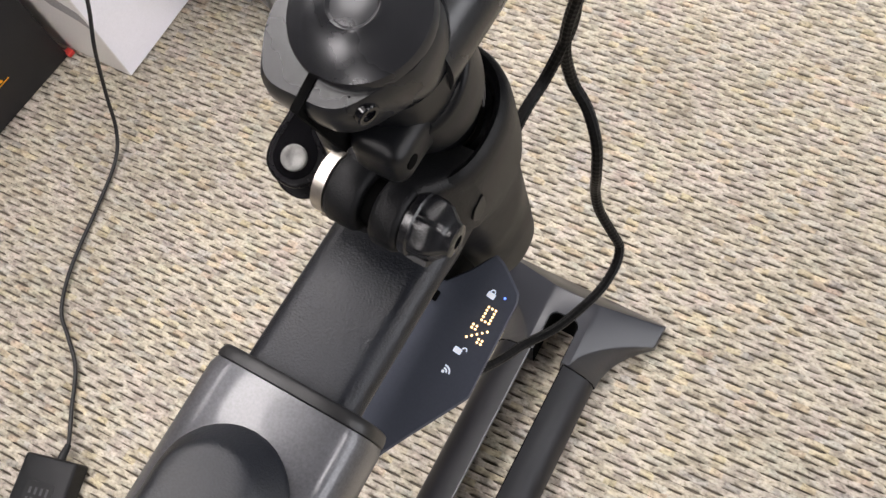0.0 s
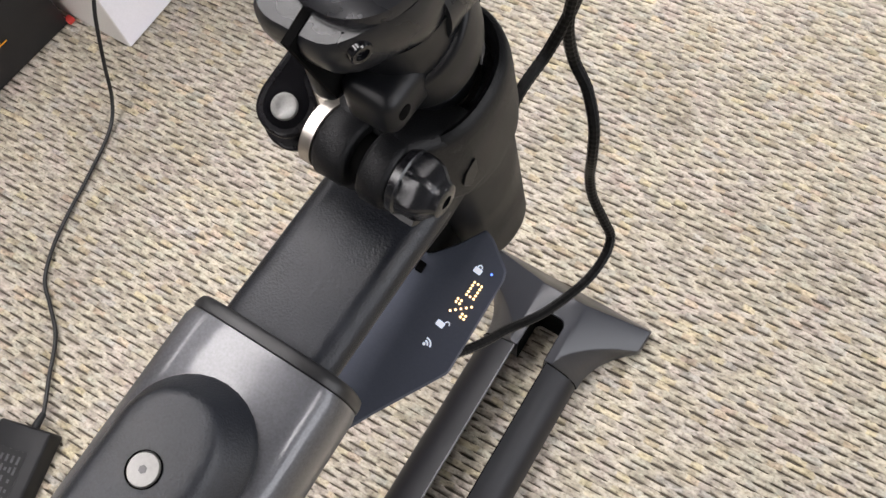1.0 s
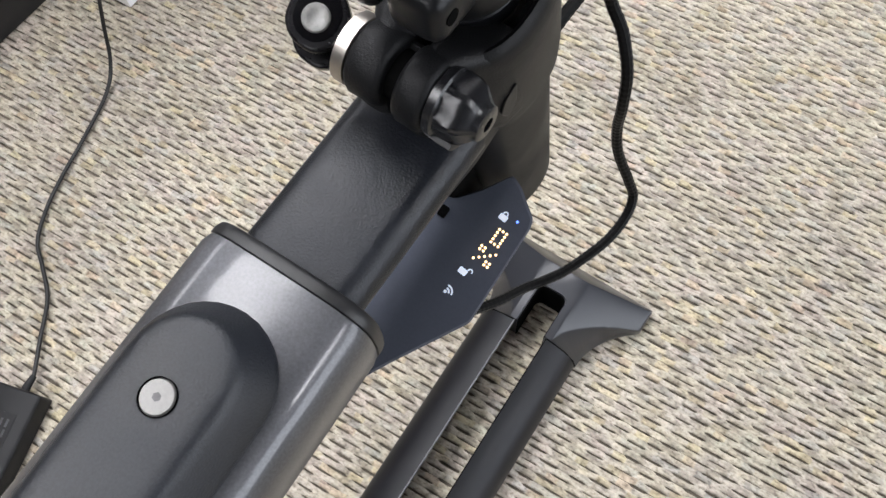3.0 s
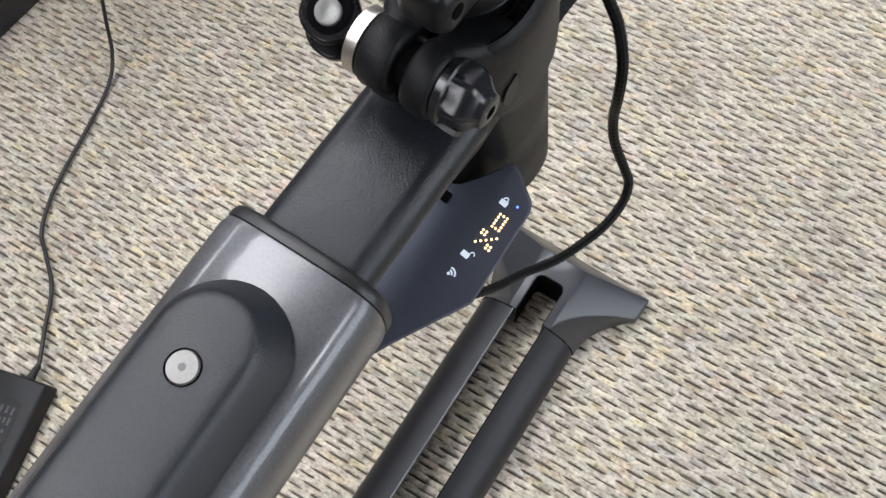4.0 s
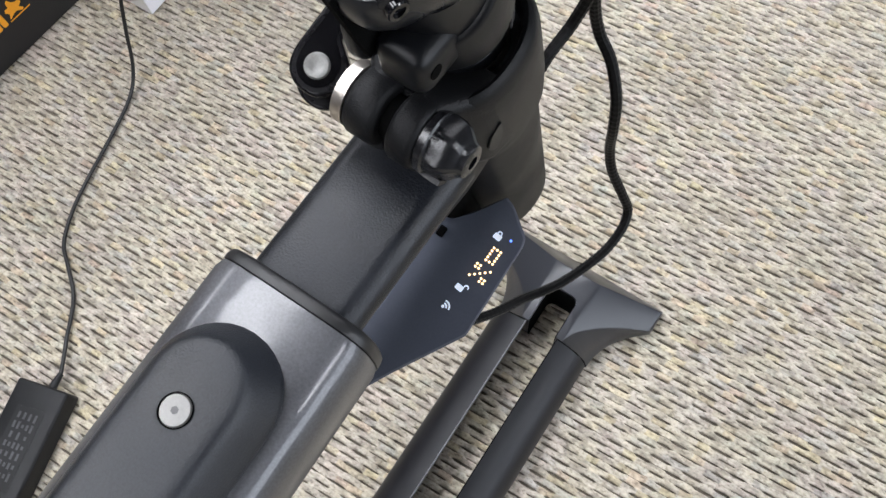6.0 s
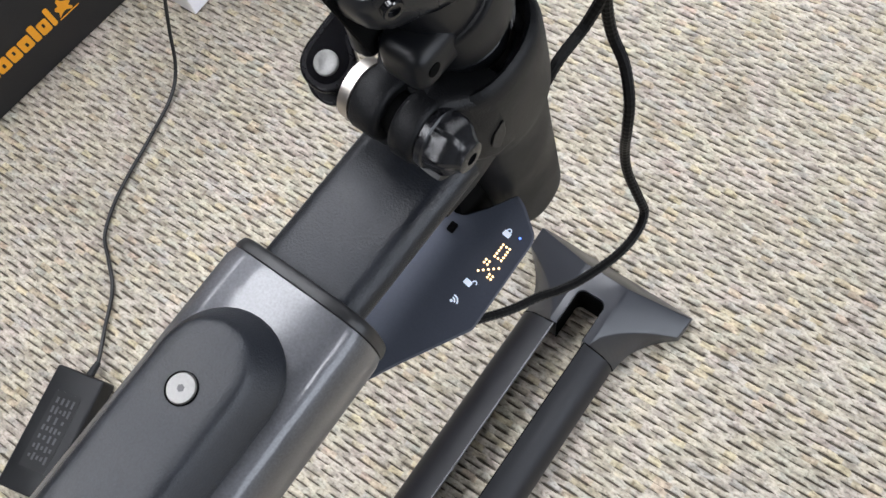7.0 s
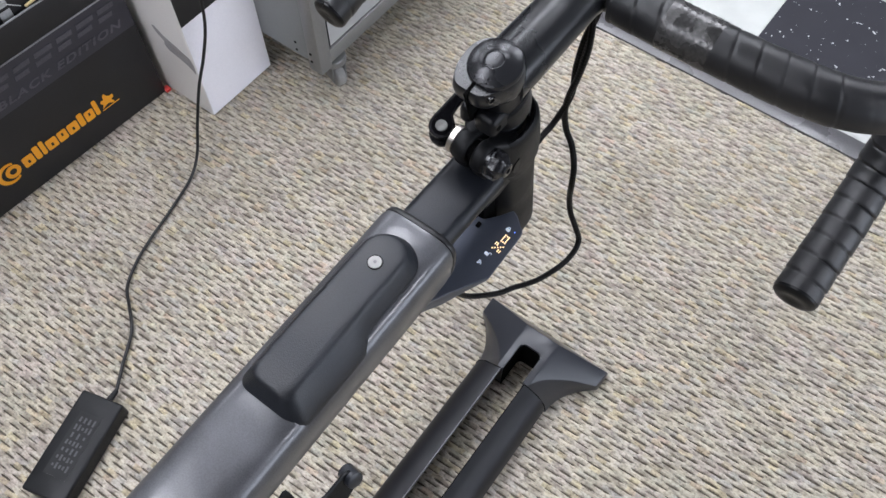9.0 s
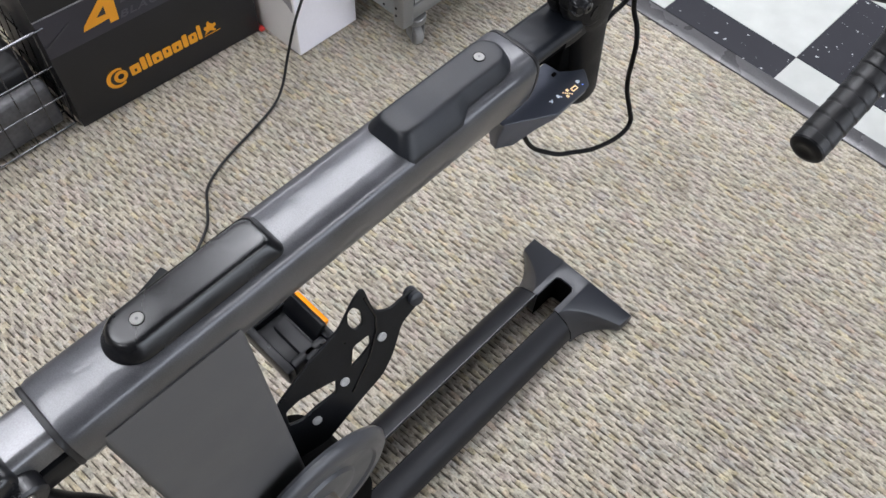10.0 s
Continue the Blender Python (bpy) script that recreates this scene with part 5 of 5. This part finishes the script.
def white_carton():
    ob = thing("white_carton", (-0.880, 1.151, 0), "tall white cardboard carton with a black printed top half, on carpet", "carton")
    x0, x1, y0, y1, H = -0.978, -0.799, 1.0670, 1.2350, 0.52
    part("carton_body", box(x0, x1, y0, y1, 0.001, H, 0.0025), "card_side", ob)
    # the window side's stronger light is put into a whiter card colour
    part("white_face", box(x1, x1 + 0.0008, y0 + 0.002, y1 - 0.002, 0.003, 0.240, 0), "card_lit", ob)
    part("black_face", box(x1, x1 + 0.0009, y0 + 0.002, y1 - 0.002, 0.240, H - 0.002, 0), "card_black", ob, "black printed upper half")
    m = basis(Vector((0, y0 - 0.0004, 0)), (1, 0, 0), (0, 0, 1))
    part("grey_print", plate([rounded_outline([(-0.892, 0.196), (-0.884, 0.197), (-0.866, 0.182), (-0.838, 0.172), (-0.806, 0.158), (-0.8015, 0.140), (-0.8035, 0.118), (-0.818, 0.132), (-0.842, 0.140), (-0.866, 0.146), (-0.874, 0.158), (-0.868, 0.166), (-0.884, 0.180)], 0.005, 3)], 0.0006, 0, m, "smudge"), "smudge", ob)
    part("closing_flap", box(x0 + 0.002, x1 - 0.002, y0 + 0.002, y1 - 0.002, H, H + 0.002, 0), "card_side", ob)


white_carton()


def castor(x, y):
    ob = thing("castor", (x, y, 0), "grey swivel castor under a workshop cart", "castor", "castors of the cart")
    part("wheel", turned([(-0.011, 0.020), (-0.009, 0.025), (-0.006, 0.027), (0.006, 0.027), (0.009, 0.025), (0.011, 0.020)], (x, y, 0.0275), (0.35, 1, 0), 28), "rubber", ob)
    part("hub", turned([(-0.0125, 0.008), (-0.012, 0.010), (0.012, 0.010), (0.0125, 0.008)], (x, y, 0.0275), (0.35, 1, 0), 18), "cart_post", ob)
    part("fork", merged(moved(box(-0.016, 0.016, -0.0155, -0.0125, 0.018, 0.066, 0.001), Matrix.Translation((x, y, 0)) @ Matrix.Rotation(radians(-19), 4, "Z")),
                        moved(box(-0.016, 0.016, 0.0125, 0.0155, 0.018, 0.066, 0.001), Matrix.Translation((x, y, 0)) @ Matrix.Rotation(radians(-19), 4, "Z"))), "cart_post", ob)
    part("top_plate", turned([(0.062, 0.022), (0.066, 0.024), (0.078, 0.024), (0.080, 0.022)], (x, y, 0), (0, 0, 1), 24), "cart_post", ob)


def cart():
    x0, x1, y0, y1, z0, z1 = -1.002, -0.654, 1.244, 1.732, 0.080, 0.84
    ob = thing("workshop_cart", ((x0 + x1) / 2, (y0 + y1) / 2, 0.08), "grey metal workshop cart on castors, standing on carpet", "cart")
    for x in (x0, x1):
        for y in (y0, y1):
            part("corner_post", box(x - 0.016, x + 0.016, y - 0.016, y + 0.016, z0, z1, 0.004), "cart_post", ob)
    part("front_sheet", box(x0 + 0.016, x1 - 0.016, y0 - 0.010, y0 - 0.004, z0 + 0.016, z1, 0.001), "cart", ob)
    part("rear_sheet", box(x0 + 0.016, x1 - 0.016, y1 + 0.004, y1 + 0.010, z0 + 0.016, z1, 0.001), "cart", ob)
    part("side_sheet", box(x0 - 0.010, x0 - 0.004, y0 + 0.016, y1 - 0.016, z0 + 0.016, z1, 0.001), "cart", ob)
    part("side_rail", box(x1 - 0.014, x1 + 0.012, y0 + 0.016, y1 - 0.016, z0 + 0.006, z0 + 0.042, 0.003), "cart_post", ob)
    door = part("cart_door", box(x1 + 0.002, x1 + 0.010, y0 + 0.020, y1 - 0.020, z0 + 0.046, z1 - 0.03, 0.002), "cart_door", ob, "pale grey door sheet")
    part("door_edge", box(x1 + 0.0102, x1 + 0.0108, y0 + 0.020, y0 + 0.0225, z0 + 0.046, z1 - 0.03, 0), "dark", door)
    part("shelf_base", box(x0, x1, y0, y1, z0 + 0.004, z0 + 0.016, 0.002), "cart", ob)
    part("top_tray", box(x0 - 0.02, x1 + 0.02, y0 - 0.02, y1 + 0.02, z1, z1 + 0.03, 0.006), "cart", ob)
    for y, z in ((y0 - 0.0165, 0.108), (y0 - 0.0165, 0.128)):
        for x in (x1 - 0.006, x1 - 0.050):
            part("rivet", turned([(0, 0.003), (0.001, 0.0025), (0.0012, 0)], (x, y if x > x1 - 0.02 else y0 - 0.010, z), (0, -1, 0), 10), "dark", ob)
    for x in (x0, x1 - 0.004):
        for y in (y0 + 0.04, y1 - 0.02):
            castor(x, y)


cart()


def wire_basket():
    """Chromed wire basket with dark goods, beside the carton."""
    ob = thing("wire_basket", (-1.07, 0.53, 0), "open chromed wire basket holding dark goods, beside the carton", "basket")
    x0, x1, y0, y1, H = -1.22, -0.968, 0.36, 0.612, 0.26
    for z, r in ((0.006, 0.0022), (0.09, 0.0015), (0.17, 0.0015), (H, 0.0026)):
        g = 0.02 * z / H
        loop = [(x0 - g, y0 - g, z), (x1 + g, y0 - g, z), (x1 + g, y1 + g, z), (x0 - g, y1 + g, z), (x0 - g, y0 - g, z)]
        for a, b in zip(loop, loop[1:]):
            part("rim_wire", sweep([a, b], r, 8), "wire", ob)
    for k in range(7):
        t = k / 6
        for a, b in (((x0 + (x1 - x0) * t, y0, 0.006), (x0 + (x1 - x0) * t, y0 - 0.02, H)), ((x0 + (x1 - x0) * t, y1, 0.006), (x0 + (x1 - x0) * t, y1 + 0.02, H)),
                     ((x0, y0 + (y1 - y0) * t, 0.006), (x0 - 0.02, y0 + (y1 - y0) * t, H)), ((x1, y0 + (y1 - y0) * t, 0.006), (x1 + 0.02, y0 + (y1 - y0) * t, H))):
            part("upright_wire", sweep([a, b], 0.0013, 6), "wire", ob)
        part("base_wire", sweep([(x0 + (x1 - x0) * t, y0, 0.006), (x0 + (x1 - x0) * t, y1, 0.006)], 0.0018, 6), "wire", ob)
    g1 = thing("goods_bag", (-1.1, 0.49, 0.01), "black packed goods lying in a wire basket", "goods")
    part("bag", box(-1.205, -1.02, 0.38, 0.60, 0.010, 0.15, 0.02, 3), "card_black", g1)
    g2 = thing("goods_bag", (-1.0, 0.49, 0.01), "grey packed goods lying in a wire basket", "goods")
    part("bag", box(-1.012, -0.978, 0.38, 0.60, 0.010, 0.12, 0.01, 3), "bag", g2)


wire_basket()

# ---- vinyl tiles and the strip at the carpet's edge ----
turn = Matrix.Rotation(radians(-0.9), 4, "Z")
tagged(new("trim", mesh_of(box(-4.0, 4.0, EDGE_Y - 0.001, 1.7815, -0.004, 0.0042, 0.0012), "strip")), "dark grey vinyl transition strip at the carpet edge", "floor strip", "", "structure")
tagged(new("trim", mesh_of(box(-4.0, 4.0, 1.7815, 1.815, -0.004, -0.0005, 0), "groove")), "black line between strip and tiles", "floor strip", "", "structure")
tile_mesh = {}
for mat in ("tile_white", "tile_black"):
    tile_mesh[mat] = mesh_of(box(-TILE / 2 + 0.0004, TILE / 2 - 0.0004, -TILE / 2 + 0.0004, TILE / 2 - 0.0004, -0.003, 0.001, 0.0006, 1), mat)
half_mesh = {}
for mat in ("tile_white", "tile_black"):
    half_mesh[mat] = mesh_of(box(-TILE / 2 + 0.0004, TILE / 2 - 0.0004, TILE / 2 - 0.095, TILE / 2 - 0.0004, -0.003, 0.001, 0.0006, 1), mat)
for i in range(-7, 8):
    for j in range(-1, 6):
        mat = "tile_white" if (i + j) % 2 else "tile_black"
        t = new("tile", (half_mesh if j < 0 else tile_mesh)[mat])
        t.parent = floor
        t.matrix_local = Matrix.Translation((-0.021, 1.8795, 0)) @ turn @ Matrix.Translation(((i + 0.5) * TILE, (j + 0.5) * TILE, 0.0))

# the same chequer goes on to the walls
far = {"tile_white": [], "tile_black": []}
for i in range(-13, 13):
    for j in range(-1, 12):
        if -7 <= i < 8 and j < 6:
            continue
        y0 = TILE / 2 - 0.095 if j < 0 else -TILE / 2 + 0.0004
        b = box(-TILE / 2 + 0.0004, TILE / 2 - 0.0004, y0, TILE / 2 - 0.0004, -0.003, 0.001, 0)
        far["tile_white" if (i + j) % 2 else "tile_black"].append(moved(b, Matrix.Translation((-0.021, 1.8795, 0)) @ turn @ Matrix.Translation(((i + 0.5) * TILE, (j + 0.5) * TILE, 0.0))))
for mat, pieces in far.items():
    rest = new("far_tiles", mesh_of(merged(*pieces), mat))
    rest.parent = floor
    tagged(rest, "", "", "", "stuff")


# ---- loop-pile carpet ----
def carpet():
    """Rows of looped yarn side by side; between two rows the furrow stands open in staggered dashes."""
    rng = np.random.default_rng(7)
    x_lo, x_hi, y_lo, y_hi = -1.62, 0.95, -0.12, EDGE_Y + 0.110
    pitch, step = 0.0092, 0.0029
    rows, n = int((y_hi - y_lo) / pitch), int((x_hi - x_lo) / step)
    x = x_lo + np.arange(n) * step
    opening = np.zeros((rows + 1, n))
    period, drift = 0.040, 0.0
    tone, dye = np.zeros((rows, n)), np.zeros((rows, n))
    for r in range(rows + 1):
        drift += rng.uniform(-0.006, 0.006)
        start = x_lo - period + 0.5 * period * (r % 2) + drift
        for k in range(int((x_hi - x_lo) / period) + 3):
            dash = rng.uniform(0.018, 0.028)
            at = start + k * period + rng.uniform(-0.003, 0.003) - dash / 2
            ramp = np.clip(np.minimum(x - at, at + dash - x) / 0.004 + 0.5, 0, 1)
            opening[r] = np.maximum(opening[r], ramp * rng.uniform(0.55, 1.0))
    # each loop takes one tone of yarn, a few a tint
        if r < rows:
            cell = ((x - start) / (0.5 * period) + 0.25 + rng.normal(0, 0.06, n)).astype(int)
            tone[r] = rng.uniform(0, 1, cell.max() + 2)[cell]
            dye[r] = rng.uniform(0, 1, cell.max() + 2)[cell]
    sway = np.cumsum(rng.normal(0, 0.00006, (rows, n)), 1)
    sway -= sway.mean(1, keepdims=True)
    mid = y_lo + np.arange(rows)[:, None] * pitch + np.clip(sway, -0.0012, 0.0012) * 0.5 + 0.06 * x[None]
    low, high = opening[:-1], opening[1:]
    half = pitch / 2
    crown = 0.0004 + rng.uniform(-0.0004, 0.0004, (rows, n))
    dip = np.zeros((rows, n))
    for r in range(rows):
        at = rng.uniform(0, 0.024)
        while at < x_hi - x_lo - step:
            dip[r, int(at / step)] = rng.uniform(0.0004, 0.0016)
            at += rng.uniform(0.017, 0.031)
    crown = crown - dip
    fuzz = rng.normal(0, 0.00018, (2, rows, n))
    pts = np.zeros((rows, n, 5, 3))
    pts[..., 0] = x[None, :, None] + rng.uniform(-0.0006, 0.0006, (rows, n, 5))
    pts[:, :, 0, 1] = mid - half + 0.0018 * low - 0.0002
    pts[:, :, 0, 2] = -0.0001 - 0.0028 * low
    pts[:, :, 1, 1] = mid - half + 0.0009 + 0.0013 * low + fuzz[0]
    pts[:, :, 1, 2] = crown - 0.0001 - 0.0005 * low
    pts[:, :, 2, 1] = mid
    pts[:, :, 2, 2] = crown
    pts[:, :, 3, 1] = mid + half - 0.0009 - 0.0013 * high + fuzz[1]
    pts[:, :, 3, 2] = crown - 0.0001 - 0.0005 * high
    pts[:, :, 4, 1] = mid + half - 0.0018 * high + 0.0002
    pts[:, :, 4, 2] = -0.0001 - 0.0028 * high
    index = np.arange(rows * n * 5).reshape(rows, n, 5)
    q = np.stack([index[:, :-1, :-1], index[:, 1:, :-1], index[:, 1:, 1:], index[:, :-1, 1:]], -1).reshape(-1, 4)
    # the rows run slightly askew, so they are cut off along the strip
    q = q[pts[..., 1].ravel()[q].max(1) < EDGE_Y + 0.010]
    me = bpy.data.meshes.new("carpet_loops")
    me.vertices.add(rows * n * 5)
    me.vertices.foreach_set("co", pts.ravel())
    me.loops.add(q.size)
    me.loops.foreach_set("vertex_index", q.ravel())
    me.polygons.add(len(q))
    me.polygons.foreach_set("loop_start", np.arange(len(q)) * 4)
    me.polygons.foreach_set("use_smooth", np.ones(len(q), dtype=bool))
    me.update(calc_edges=True)
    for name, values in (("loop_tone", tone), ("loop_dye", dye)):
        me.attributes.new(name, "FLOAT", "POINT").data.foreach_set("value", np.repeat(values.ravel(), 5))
    me.materials.append(M["carpet"])
    # out to the walls the same carpet lies as a plain sheet
    sheet = merged(box(-4.0, x_lo, -3.5, EDGE_Y - 0.004, -0.0035, -0.0006, 0), box(x_hi - 0.004, 4.0, -3.5, EDGE_Y - 0.004, -0.0035, -0.0006, 0), box(x_lo, x_hi - 0.004, -3.5, -0.032, -0.0035, -0.0006, 0))
    rest = new("carpet_sheet", mesh_of(sheet, "carpet"))
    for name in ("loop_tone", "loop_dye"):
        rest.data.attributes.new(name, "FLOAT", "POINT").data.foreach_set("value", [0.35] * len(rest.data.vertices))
    rest.parent = floor
    tagged(rest, "", "", "", "stuff")
    tagged(new("carpet", me), "beige and brown tweed loop-pile carpet with a small stain", "carpet", "", "stuff")


carpet()
